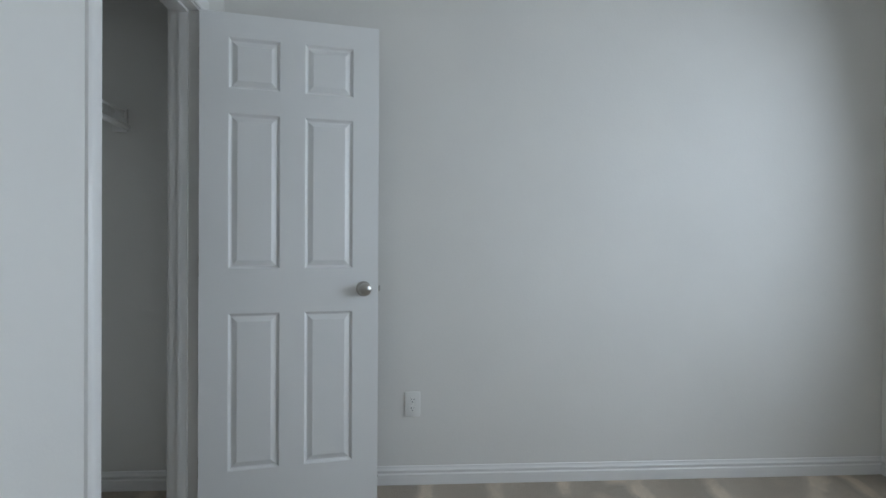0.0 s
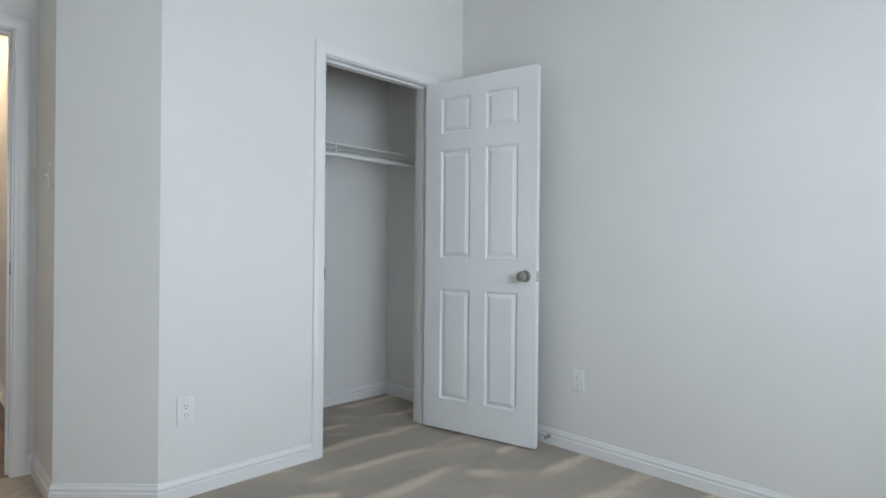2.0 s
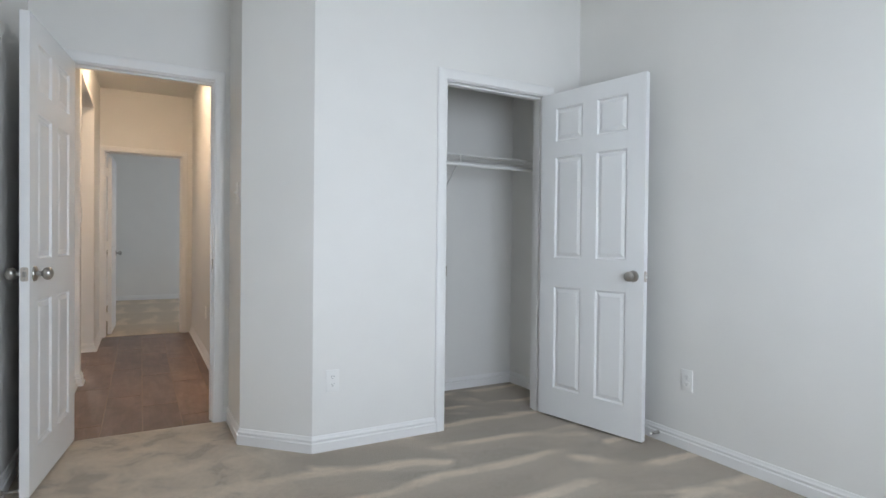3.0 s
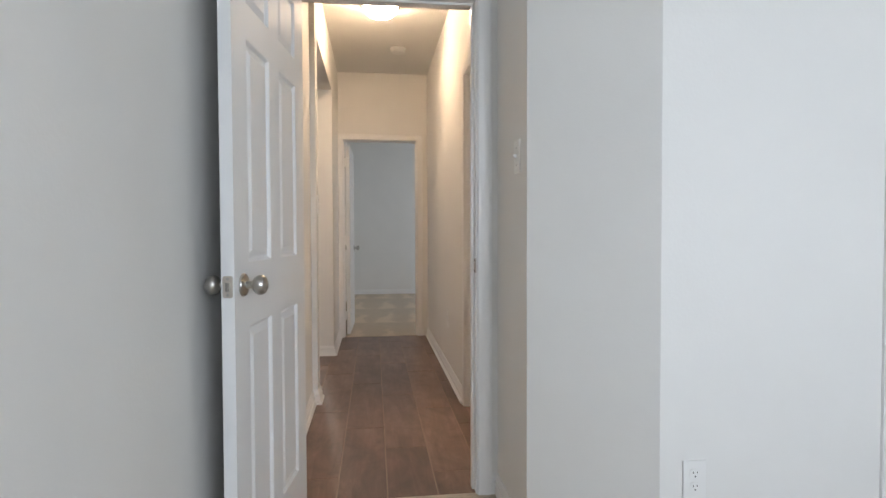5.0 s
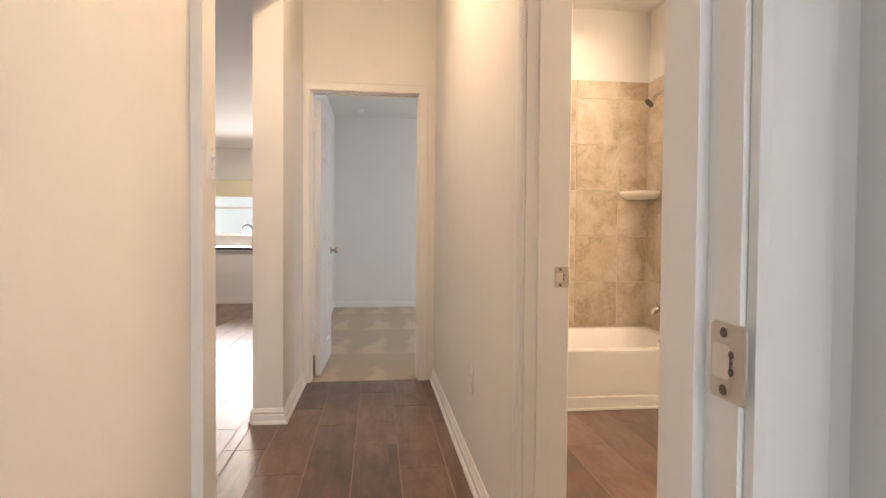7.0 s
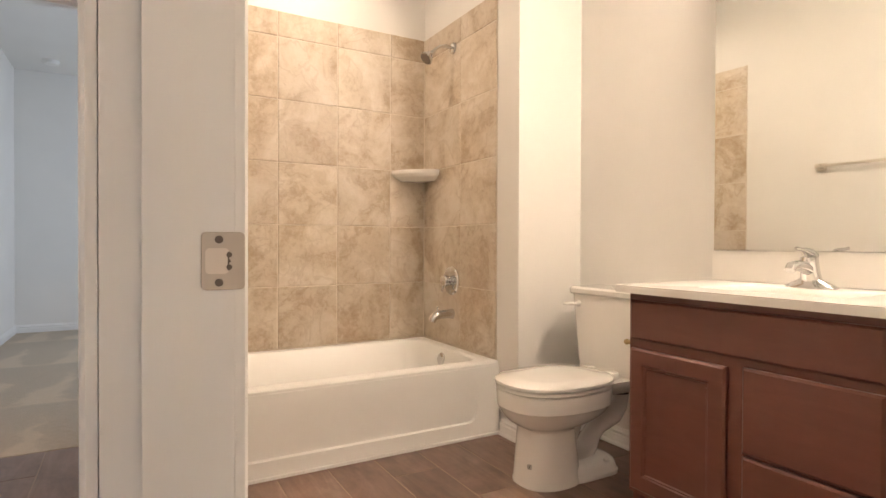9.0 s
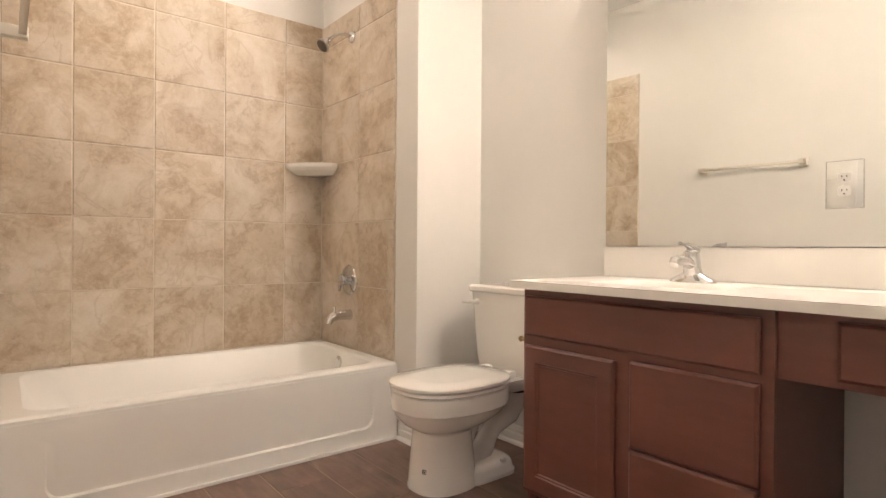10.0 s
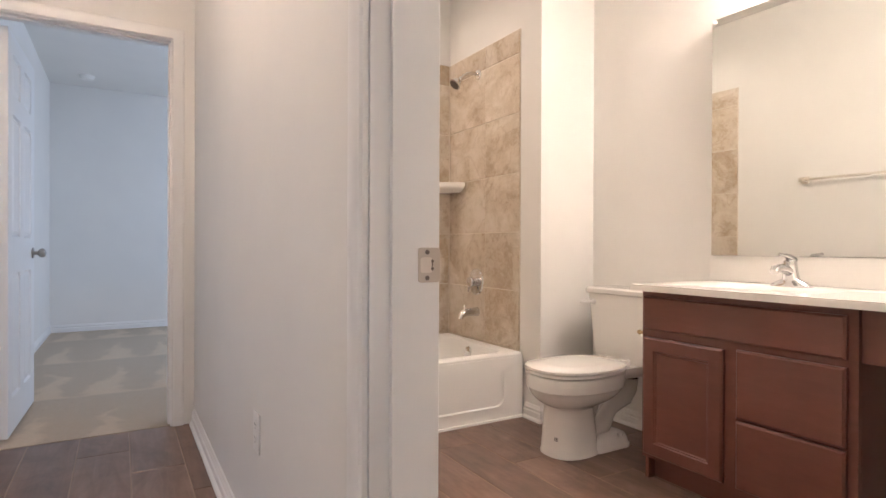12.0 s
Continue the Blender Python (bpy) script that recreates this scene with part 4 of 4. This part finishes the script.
loft(bm, [rounded(0.205, 0.50, -0.112, 0.112, 0.075, 0.0), rounded(0.205, 0.50, -0.112, 0.112, 0.075, 0.014), rounded(0.211, 0.50, -0.107, 0.107, 0.075, 0.022), rounded(0.214, 0.50, -0.104, 0.104, 0.075, 0.040),
          rounded(0.222, 0.50, -0.097, 0.097, 0.072, 0.054), rounded(0.240, 0.50, -0.082, 0.082, 0.065, 0.064), rounded(0.27, 0.50, -0.05, 0.05, 0.045, 0.068)])
part("foot", bm, PORCELAIN, to)
bm = bmesh.new()
loft(bm, [rounded(0.41, 0.50, -0.026, 0.026, 0.022, 0.04), rounded(0.39, 0.50, -0.028, 0.028, 0.025, 0.13), rounded(0.355, 0.50, -0.032, 0.032, 0.03, 0.20),
          rounded(0.28, 0.50, -0.052, 0.052, 0.045, 0.28), rounded(0.17, 0.50, -0.095, 0.095, 0.05, 0.345)])
part("web", bm, PORCELAIN, to)
bm = bmesh.new()
loft(bm, [rounded(0.08, 0.36, -0.080, 0.080, 0.05, 0.318), rounded(0.045, 0.36, -0.105, 0.105, 0.05, 0.340), rounded(0.03, 0.36, -0.118, 0.118, 0.05, 0.358), rounded(0.03, 0.36, -0.120, 0.120, 0.05, 0.378)])
part("tank_shelf", bm, PORCELAIN, to)
bm = bmesh.new()
tube(bm, [(0.44, 0.0, 0.058), (0.39, 0.0, 0.060), (0.348, 0.0, 0.072), (0.316, 0.0, 0.100), (0.294, 0.0, 0.136), (0.266, 0.0, 0.166), (0.226, 0.0, 0.186), (0.184, 0.0, 0.206), (0.156, 0.0, 0.244), (0.148, 0.0, 0.30), (0.150, 0.0, 0.36)],
     [0.054, 0.056, 0.052, 0.045, 0.040, 0.039, 0.043, 0.051, 0.055, 0.057, 0.062], 26)
part("trapway", bm, PORCELAIN, to)
bm = bmesh.new()
loft(bm, [oval(0.494, 0, 0.240, 0.180, 0.374), oval(0.494, 0, 0.248, 0.186, 0.378), oval(0.494, 0, 0.248, 0.186, 0.388), oval(0.494, 0, 0.242, 0.180, 0.391)])
part("seat", bm, PORCELAIN, to)
bm = bmesh.new()
loft(bm, [oval(0.496, 0, 0.242, 0.182, 0.3945), oval(0.496, 0, 0.250, 0.189, 0.397), oval(0.496, 0, 0.250, 0.189, 0.406), oval(0.496, 0, 0.240, 0.180, 0.412), oval(0.496, 0, 0.15, 0.11, 0.416)])
part("lid", bm, PORCELAIN, to)
for y in (-0.07, 0.07):
    bm = bmesh.new()
    box(bm, (0.222, y - 0.02, 0.373), (0.262, y + 0.02, 0.410), 0.006)
    part("lid_hinge", bm, PORCELAIN, to)
    bm = bmesh.new()
    lathe(bm, [(0.012, 0.055), (0.012, 0.066), (0.006, 0.072)], Matrix.Translation((0.30, y * 1.35, 0)), 14)
    part("bolt_cap", bm, PORCELAIN, to)
bm = bmesh.new()
loft(bm, [rounded(0.022, 0.185, -0.190, 0.190, 0.035, 0.378), rounded(0.018, 0.195, -0.200, 0.200, 0.035, 0.42), rounded(0.012, 0.208, -0.222, 0.222, 0.035, 0.716)])
tank = part("tank", bm, PORCELAIN, to)
bm = bmesh.new()
loft(bm, [rounded(0.008, 0.214, -0.228, 0.228, 0.034, 0.717), rounded(0.004, 0.220, -0.235, 0.235, 0.036, 0.724), rounded(0.004, 0.220, -0.235, 0.235, 0.036, 0.742), rounded(0.012, 0.212, -0.227, 0.227, 0.034, 0.752)])
part("tank_lid", bm, PORCELAIN, to)
bm = bmesh.new()
lathe(bm, [(0.014, 0.0), (0.014, 0.008), (0.009, 0.016)], towards((0.207, -0.165, 0.675), (1, 0, 0)), 18)
tube(bm, [(0.220, -0.165, 0.675), (0.232, -0.175, 0.674), (0.236, -0.205, 0.671), (0.235, -0.235, 0.669)], [0.007, 0.008, 0.008, 0.006], 10)
part("flush_lever", bm, PORCELAIN, tank)

mm = towards((0.6590, 0.0460, 0.085), (0.9, 0.5, 0))
bm = bmesh.new()
for a, b in (((-0.008, -0.008), (0.008, -0.0065)), ((-0.008, 0.0065), (0.008, 0.008)), ((-0.008, -0.0065), (-0.0065, 0.0065)), ((0.0065, -0.0065), (0.008, 0.0065)), ((-0.0025, -0.004), (0.0025, 0.004))):
    box(bm, (*a, -0.002), (*b, 0.0012))
bm.transform(mm)
part("maker_mark", bm, DARK, to, "small dark square mark")

# ---------------------------------------------------------------- vanity
VX, VN, VS, VZ = 2.590, 4.012, 3.235, 0.781        # front, north end, south end, top
KS = TS + 0.002
FR = VX + 0.018                                      # face frame


def slab_front(name, y0, y1, z0, z1, parent, panel=False, back=0.0):
    """An overlay front with a bevelled edge, or a frame-and-panel door, facing west."""
    bm = bmesh.new()

    def r(i, x):
        return [(x, y0 + i, z0 + i), (x, y1 - i, z0 + i), (x, y1 - i, z1 - i), (x, y0 + i, z1 - i)]

    rings = [r(0, FR + back - 0.0005), r(0, VX + back + 0.006), r(0.007, VX + back)]
    if panel:
        rings += [r(0.052, VX), r(0.055, VX + 0.004), r(0.060, VX + 0.004), r(0.063, VX + 0.008)]
    loft(bm, rings)
    ob = part(name, bm, CHERRY, parent)
    ob.data.shade_flat()
    return ob


vb = thing("vanity_cabinet", Matrix.Identity(4), "dark cherry-stained vanity cabinet with a door and drawers", "cabinet")
for name, a, b in (("side_panel", (FR + 0.020, VS, 0.0), (TE - 0.002, VS + 0.016, VZ)), ("side_panel", (FR + 0.020, VN - 0.016, 0.0), (TE - 0.002, VN, VZ)),
                   ("bottom", (FR + 0.020, VS + 0.0165, 0.095), (TE - 0.002, VN - 0.0165, 0.110)), ("back", (TE - 0.012, VS + 0.0165, 0.1105), (TE - 0.002, VN - 0.0165, VZ)),
                   ("toe_kick", (FR + 0.060, VS + 0.0165, 0.0), (FR + 0.072, VN - 0.0165, 0.0945))):
    bm = bmesh.new()
    box(bm, a, b, 0.001, 1)
    part(name, bm, CHERRY, vb)
bm = bmesh.new()
wall_mesh(bm, "y", FR, FR + 0.0195, VS, VN, 0.095, VZ,
          [(VS + 0.040, 3.580, 0.135, 0.335), (VS + 0.040, 3.580, 0.380, 0.580), (3.676, VN - 0.036, 0.140, 0.570), (VS + 0.036, VN - 0.036, 0.632, 0.745)])
part("face_frame", bm, CHERRY, vb)
slab_front("false_front", 3.263, 3.998, 0.624, 0.757, vb)
slab_front("door", 3.652, 3.998, 0.112, 0.592, vb, True)
slab_front("drawer_front", 3.263, 3.602, 0.358, 0.600, vb)
slab_front("drawer_front", 3.263, 3.602, 0.112, 0.350, vb)

kn = thing("vanity_knee_drawer", Matrix.Identity(4), "dark cherry-stained drawer unit over an open knee space", "cabinet")
bm = bmesh.new()
wall_mesh(bm, "y", FR + 0.014, FR + 0.0335, KS, VS - 0.001, 0.618, VZ, [(2.42, 3.09, 0.645, 0.745)])
part("apron_frame", bm, CHERRY, kn)
slab_front("drawer_front", 2.40, 3.112, 0.636, 0.762, kn, back=0.014)
bm = bmesh.new()
box(bm, (FR + 0.034, 2.42, 0.640), (TE - 0.05, 3.09, 0.740))
part("drawer_box", bm, CHERRY, kn)
bm = bmesh.new()
box(bm, (FR, KS, 0.0), (TE - 0.002, KS + 0.016, 0.617), 0.001)
part("end_panel", bm, CHERRY, kn)

# one piece of cast marble: deck, sunken basin, splash
CT, CF = 0.807, 2.556
ct = thing("sink_countertop", Matrix.Identity(4), "white cultured marble vanity top with moulded basin and splash", "countertop")
SK = (2.69, 2.955, 3.40, 3.84)
bm = bmesh.new()
cx0, cx1, cy0, cy1 = CF, TE - 0.001, KS, VN + 0.022
inner = rounded(*SK, 0.05, CT)
k = len(inner) // 4
vin = [bm.verts.new(p) for p in inner]
corners = [bm.verts.new((x, y, CT)) for x, y in ((cx1, cy1), (cx0, cy1), (cx0, cy0), (cx1, cy0))]
for c in range(4):
    seg = vin[c * k:(c + 1) * k]
    for a, b in zip(seg, seg[1:]):
        bm.faces.new((corners[c], a, b))
    bm.faces.new((corners[c], seg[-1], vin[((c + 1) * k) % len(vin)], corners[(c + 1) % 4]))
low = [bm.verts.new((v.co.x, v.co.y, VZ + 0.0005)) for v in corners]
for c in range(4):
    bm.faces.new((corners[c], corners[(c + 1) % 4], low[(c + 1) % 4], low[c]))
prev = vin
for inset, z in ((0.006, CT - 0.004), (0.014, CT - 0.02), (0.035, CT - 0.09), (0.075, CT - 0.125)):
    ring = [bm.verts.new(p) for p in rounded(SK[0] + inset, SK[1] - inset, SK[2] + inset, SK[3] - inset, 0.05, z)]
    for i in range(len(ring)):
        j = (i + 1) % len(ring)
        bm.faces.new((prev[i], prev[j], ring[j], ring[i]))
    prev = ring
bm.faces.new(prev)
part("deck", bm, MARBLE, ct)
bm = bmesh.new()
box(bm, (TE - 0.021, KS, CT + 0.0005), (TE - 0.001, cy1, CT + 0.116), 0.004)
part("splash", bm, MARBLE, ct)
bm = bmesh.new()
lathe(bm, [(0.022, 0.0), (0.022, 0.003), (0.014, 0.004)], Matrix.Translation((2.83, 3.62, CT - 0.1245)), 20)
part("drain", bm, CHROME, ct)

mi = thing("mirror", Matrix.Identity(4), "large frameless mirror over the vanity", "mirror")
bm = bmesh.new()
prism(bm, [(TE - 0.0005, KS + 0.004), (TE - 0.0025, KS + 0.004), (TE - 0.0415, 4.012), (TE - 0.0005, 4.012)], CT + 0.118, 1.995)
flat = part("silvered_glass", bm, MIRROR, mi)
flat.data.shade_flat()
for y in (2.7, 3.5):
    bm = bmesh.new()
    box(bm, (TE - 0.004 - 0.0220 * (y - KS), y - 0.012, 1.986), (TE - 0.0004, y + 0.012, 2.008), 0.003)
    part("clip", bm, PLASTIC, mi)
bm = bmesh.new()
lathe(bm, [(0.010, 0.0), (0.010, 0.006), (0.006, 0.009)], towards((TE - 0.0412, 4.002, 1.985), (-1, 0, 0)), 16)
part("clip", bm, PLASTIC, mi)

# single-lever faucet
fa = thing("vanity_faucet", pose(2.995, 3.625, CT, 0, 0, 180), "chrome single-lever bathroom faucet", "faucet")
bm = bmesh.new()
loft(bm, [oval(0, 0, 0.028, 0.078, 0.0, 32, 2.6), oval(0, 0, 0.028, 0.078, 0.006, 32, 2.6), oval(0, 0, 0.024, 0.066, 0.014, 32, 2.4), oval(0, 0, 0.022, 0.036, 0.028, 32, 2.0)])
part("base", bm, CHROME, fa)
bm = bmesh.new()
loft(bm, [oval(0.000, 0, 0.023, 0.034, 0.022, 28, 2.0), oval(0.004, 0, 0.024, 0.028, 0.05, 28, 2.0), oval(0.010, 0, 0.026, 0.026, 0.08, 28, 2.0), oval(0.012, 0, 0.024, 0.025, 0.098, 28, 2.0), oval(0.012, 0, 0.014, 0.015, 0.106, 28, 2.0)])
part("body", bm, CHROME, fa)
bm = bmesh.new()
tube(bm, [(0.01, 0, 0.058), (0.05, 0, 0.070), (0.085, 0, 0.074), (0.112, 0, 0.070), (0.122, 0, 0.058)], [0.020, 0.018, 0.017, 0.017, 0.015], 18)
part("spout", bm, CHROME, fa)
bm = bmesh.new()
tube(bm, [(-0.006, 0, 0.100), (0.014, 0, 0.114), (0.040, 0, 0.122), (0.062, 0, 0.124), (0.084, 0, 0.127), (0.090, 0, 0.127)], [0.020, 0.015, 0.008, 0.0055, 0.0065, 0.004], 14)
part("lever", bm, CHROME, fa)
bm = bmesh.new()
rod(bm, (-0.022, 0, 0.01), (-0.022, 0, 0.060), 0.003, 10)
lathe(bm, [(0.003, 0.0), (0.006, 0.004), (0.006, 0.010), (0.003, 0.013)], Matrix.Translation((-0.022, 0, 0.058)), 12)
part("lift_rod", bm, CHROME, fa)

vl = thing("vanity_light", Matrix.Translation((TE, 3.32, 2.36)), "nickel vanity light bar with three lit globes", "wall light")
bm = bmesh.new()
box(bm, (-0.022, -0.34, -0.05), (-0.0005, 0.34, 0.05), 0.006)
part("bar", bm, NICKEL, vl)
for y in (-0.24, 0.0, 0.24):
    bm = bmesh.new()
    tube(bm, [(-0.02, y, 0), (-0.11, y, 0.004), (-0.135, y, -0.012), (-0.140, y, -0.035)], 0.008, 12)
    arm = part("arm", bm, NICKEL, vl)
    bm = bmesh.new()
    lathe(bm, [(0.020, -0.030), (0.040, -0.045), (0.056, -0.072), (0.060, -0.095), (0.054, -0.122), (0.036, -0.145), (0.012, -0.154)], Matrix.Translation((-0.140, y, 0)), 24)
    part("globe", bm, GLOBE, arm, "lit frosted glass globe")

# towel bar on the wall beside the door
tb = thing("towel_bar", Matrix.Translation((TW, 0, 1.44)), "satin nickel towel bar on square posts", "towel bar")
for y in (3.862, 4.446):
    bm = bmesh.new()
    box(bm, (0.0, y - 0.024, -0.024), (0.012, y + 0.024, 0.024), 0.002)
    box(bm, (0.012, y - 0.014, -0.014), (0.072, y + 0.014, 0.014), 0.002)
    part("post", bm, BRUSHED, tb)
bm = bmesh.new()
box(bm, (0.052, 3.876, -0.008), (0.068, 4.432, 0.008), 0.001)
part("bar", bm, BRUSHED, tb)

ph = thing("paper_holder", Matrix.Translation((2.632, VN - 0.003, 0.60)), "aged brass paper holder on the cabinet side", "paper holder")
for x in (0.0, 0.15):
    bm = bmesh.new()
    lathe(bm, [(0.016, 0.0), (0.016, 0.004), (0.007, 0.008), (0.007, 0.034), (0.011, 0.038), (0.008, 0.046)], towards((x, 0, 0), (0, 1, 0)), 16)
    part("post", bm, BRASS, ph)
bm = bmesh.new()
rod(bm, (0.0, 0.036, 0), (0.15, 0.036, 0), 0.006, 12)
part("roller", bm, BRASS, ph)

# ---------------------------------------------------------------- kitchen seen through the hall opening
ki = thing("kitchen_island", Matrix.Translation((-2.0, 10.75, 0)), "white kitchen island with a black stone top", "kitchen island")
bm = bmesh.new()
box(bm, (-1.2, -0.42, 0.0), (1.2, 0.42, 0.815), 0.004)
part("body", bm, DOORP, ki)
bm = bmesh.new()
box(bm, (-1.26, -0.48, 0.816), (1.26, 0.48, 0.850), 0.006)
part("top", bm, STONE, ki)
bm = bmesh.new()
box(bm, (-1.215, -0.435, 0.0), (1.215, 0.435, 0.10), 0.005)
part("base_trim", bm, TRIM, ki)
kf = thing("kitchen_faucet", Matrix.Translation((-1.23, 10.55, 0.850)), "chrome gooseneck kitchen faucet", "faucet")
bm = bmesh.new()
lathe(bm, [(0.028, 0.0), (0.028, 0.01), (0.018, 0.016), (0.016, 0.06)], seg=18)
part("base", bm, CHROME, kf)
bm = bmesh.new()
tube(bm, [(0, 0, 0.05), (0, 0, 0.26)] + [(-0.085 + 0.085 * math.cos(radians(a)), 0, 0.26 + 0.085 * math.sin(radians(a))) for a in range(15, 181, 15)] + [(-0.17, 0, 0.19)], 0.012, 14)
part("neck", bm, CHROME, kf)
bm = bmesh.new()
tube(bm, [(0.0, 0.015, 0.05), (0.03, 0.06, 0.08), (0.05, 0.09, 0.10)], [0.009, 0.007, 0.006], 10)
part("lever", bm, CHROME, kf)
sd = thing("roller_shade", Matrix.Translation((-1.75, 12.985, 0)), "cream roller shade over the window", "window shade")
bm = bmesh.new()
box(bm, (-1.24, -0.004, 1.78), (1.24, 0.0, 2.13))
part("cloth", bm, paint("cream_cloth", (0.80, 0.74, 0.55), 0.8, 0.04), sd)
bm = bmesh.new()
rod(bm, (-1.25, -0.02, 2.13), (1.25, -0.02, 2.13), 0.022, 16)
part("roller", bm, PLASTIC, sd)
bm = bmesh.new()
box(bm, (-60, 60.0, -0.6), (60, 60.3, 14))
structure("backdrop", bm, BACKDROP, "glowing sheet for the hazy green distance beyond the windows", "backdrop")

# ---------------------------------------------------------------- wall tiles round the tub
GAP, TT = 0.004, 0.008
ROWS = [TUB_Z + 0.003, 0.706, 1.048, 1.390, 1.733, 2.075, 2.216]
tile_meshes = {}


def tile_data(w, h):
    """A glazed tile w by h with softly broken edges, lying in its local x-z plane, facing -y."""
    key = (round(w, 3), round(h, 3))
    if key not in tile_meshes:
        me = bpy.data.meshes.new("tile")
        x, z, e = w / 2, h / 2, 0.003
        v = [(-x, 0, -z), (x, 0, -z), (x, 0, z), (-x, 0, z), (-x, -TT + e, -z), (x, -TT + e, -z), (x, -TT + e, z), (-x, -TT + e, z),
             (-x + e, -TT, -z + e), (x - e, -TT, -z + e), (x - e, -TT, z - e), (-x + e, -TT, z - e)]
        f = [(0, 1, 2, 3)] + [(a, b, b + 4, a + 4) for o in (0, 4) for a, b in ((o, o + 1), (o + 1, o + 2), (o + 2, o + 3), (o + 3, o))] + [(8, 9, 10, 11)]
        me.from_pydata(v, [], f)
        bm = bmesh.new()
        bm.from_mesh(me)
        bmesh.ops.recalc_face_normals(bm, faces=bm.faces[:])
        bm.to_mesh(me)
        bm.free()
        me.materials.append(TRAVERTINE)
        tile_meshes[key] = me
    return tile_meshes[key]


def tile_wall(name, cuts, place, bed):
    """Tiles between the joints of cuts, each an object on its bed of grout. place(a, z): the pose of a tile's middle."""
    base = structure(name, bed, GROUT, "beige travertine-look tile surround of the tub", "wall tile")
    for a0, a1 in zip(cuts, cuts[1:]):
        for z0, z1 in zip(ROWS, ROWS[1:]):
            w, h = abs(a1 - a0) - GAP, z1 - z0 - GAP
            ob = new("tile", tile_data(w, h))
            ob.parent = base
            ob.matrix_basis = place((a0 + a1) / 2, (z0 + z1) / 2) @ Matrix.Translation((0, random.uniform(-0.0004, 0.0004), 0))
    return base


bm = bmesh.new()
box(bm, (TW + 0.001, NY + 0.0035, TUB_Z - 0.05), (SX + 0.009, NY + 0.0095, ROWS[-1] - 0.002))
tile_wall("tiles_north", [TW + 0.010, 1.466, 1.803, 2.140, 2.474, SX], lambda a, z: pose(a, NY + TT, z), bm)
bm = bmesh.new()
box(bm, (SX + 0.0035, 4.962, TUB_Z - 0.05), (SX + 0.0095, NY + 0.003, ROWS[-1] - 0.002))
tile_wall("tiles_east", [NY, 5.309, 4.962], lambda a, z: pose(SX + TT, a, z, 0, 0, -90), bm)
bm = bmesh.new()
box(bm, (TW + 0.0005, 4.925, TUB_Z - 0.05), (TW + 0.0065, NY + 0.003, ROWS[-1] - 0.002))
tile_wall("tiles_west", [NY, 5.272, 4.925], lambda a, z: pose(TW + 0.002, a, z, 0, 0, 90), bm)

# ---------------------------------------------------------------- floor planks of wood-look tile
PW, PL, PG = 0.2095, 0.915, 0.0045
plank_meshes = {}


def plank_data(w, l):
    key = (round(w, 3), round(l, 3))
    if key not in plank_meshes:
        me = bpy.data.meshes.new("plank")
        x, y, e = w / 2, l / 2, 0.0015
        v = [(-x, -y, -0.01), (x, -y, -0.01), (x, y, -0.01), (-x, y, -0.01), (-x, -y, -e), (x, -y, -e), (x, y, -e), (-x, y, -e),
             (-x + e, -y + e, 0), (x - e, -y + e, 0), (x - e, y - e, 0), (-x + e, y - e, 0)]
        f = [(0, 3, 2, 1)] + [(a, b, b + 4, a + 4) for o in (0, 4) for a, b in ((o, o + 1), (o + 1, o + 2), (o + 2, o + 3), (o + 3, o))] + [(8, 9, 10, 11)]
        me.from_pydata(v, [], f)
        me.materials.append(WOODTILE)
        plank_meshes[key] = me
    return plank_meshes[key]


def plank_rows(x0, x1, y0, y1, lead=0.0):
    """The planks that cover a stretch of floor, in running bond along y."""
    i = math.floor((x0 - 0.351) / PW)
    while 0.351 + i * PW < x1:
        a, b = max(x0, 0.351 + i * PW), min(x1, 0.351 + (i + 1) * PW)
        shift = ((0.33 * i) % 1.0) * PL - lead
        j = math.floor((y0 - 2.973 + shift) / PL)
        while 2.973 - shift + j * PL < y1:
            c, d = max(y0, 2.973 - shift + j * PL), min(y1, 2.973 - shift + (j + 1) * PL)
            if b - a > 0.012 and d - c > 0.012:
                yield a + PG / 2, b - PG / 2, c + PG / 2, d - PG / 2
            j += 1
        i += 1


for base, area in ((hall_floor, (-0.01, HE, HY + 0.012, FY + 0.010)), (hall_floor, (HE, TW - 0.02, BDO[0], BDO[1])), (bath_floor, (TW - 0.02, TE, TS, NY, 0.485))):
    for a, b, c, d in plank_rows(*area):
        ob = new("plank", plank_data(b - a, d - c))
        ob.parent = base
        ob.location = ((a + b) / 2, (c + d) / 2, random.uniform(-0.0004, 0.0002))

verts, faces = [], []
for a, b, c, d in plank_rows(-5.0, -0.01, HY + TH, 13.0):
    k = len(verts)
    verts += [(a, c, -0.003), (b, c, -0.003), (b, d, -0.003), (a, d, -0.003), (a, c, 0), (b, c, 0), (b, d, 0), (a, d, 0)]
    faces += [(k + 4, k + 5, k + 6, k + 7), (k, k + 1, k + 5, k + 4), (k + 1, k + 2, k + 6, k + 5), (k + 2, k + 3, k + 7, k + 6), (k + 3, k, k + 4, k + 7)]
me = bpy.data.meshes.new("planks")
me.from_pydata(verts, [], faces)
me.materials.append(WOODTILE_FAR)
ob = new("planks", me)
ob.parent = great_floor
tagged(ob, "brown wood-look tile planks", kind="stuff")
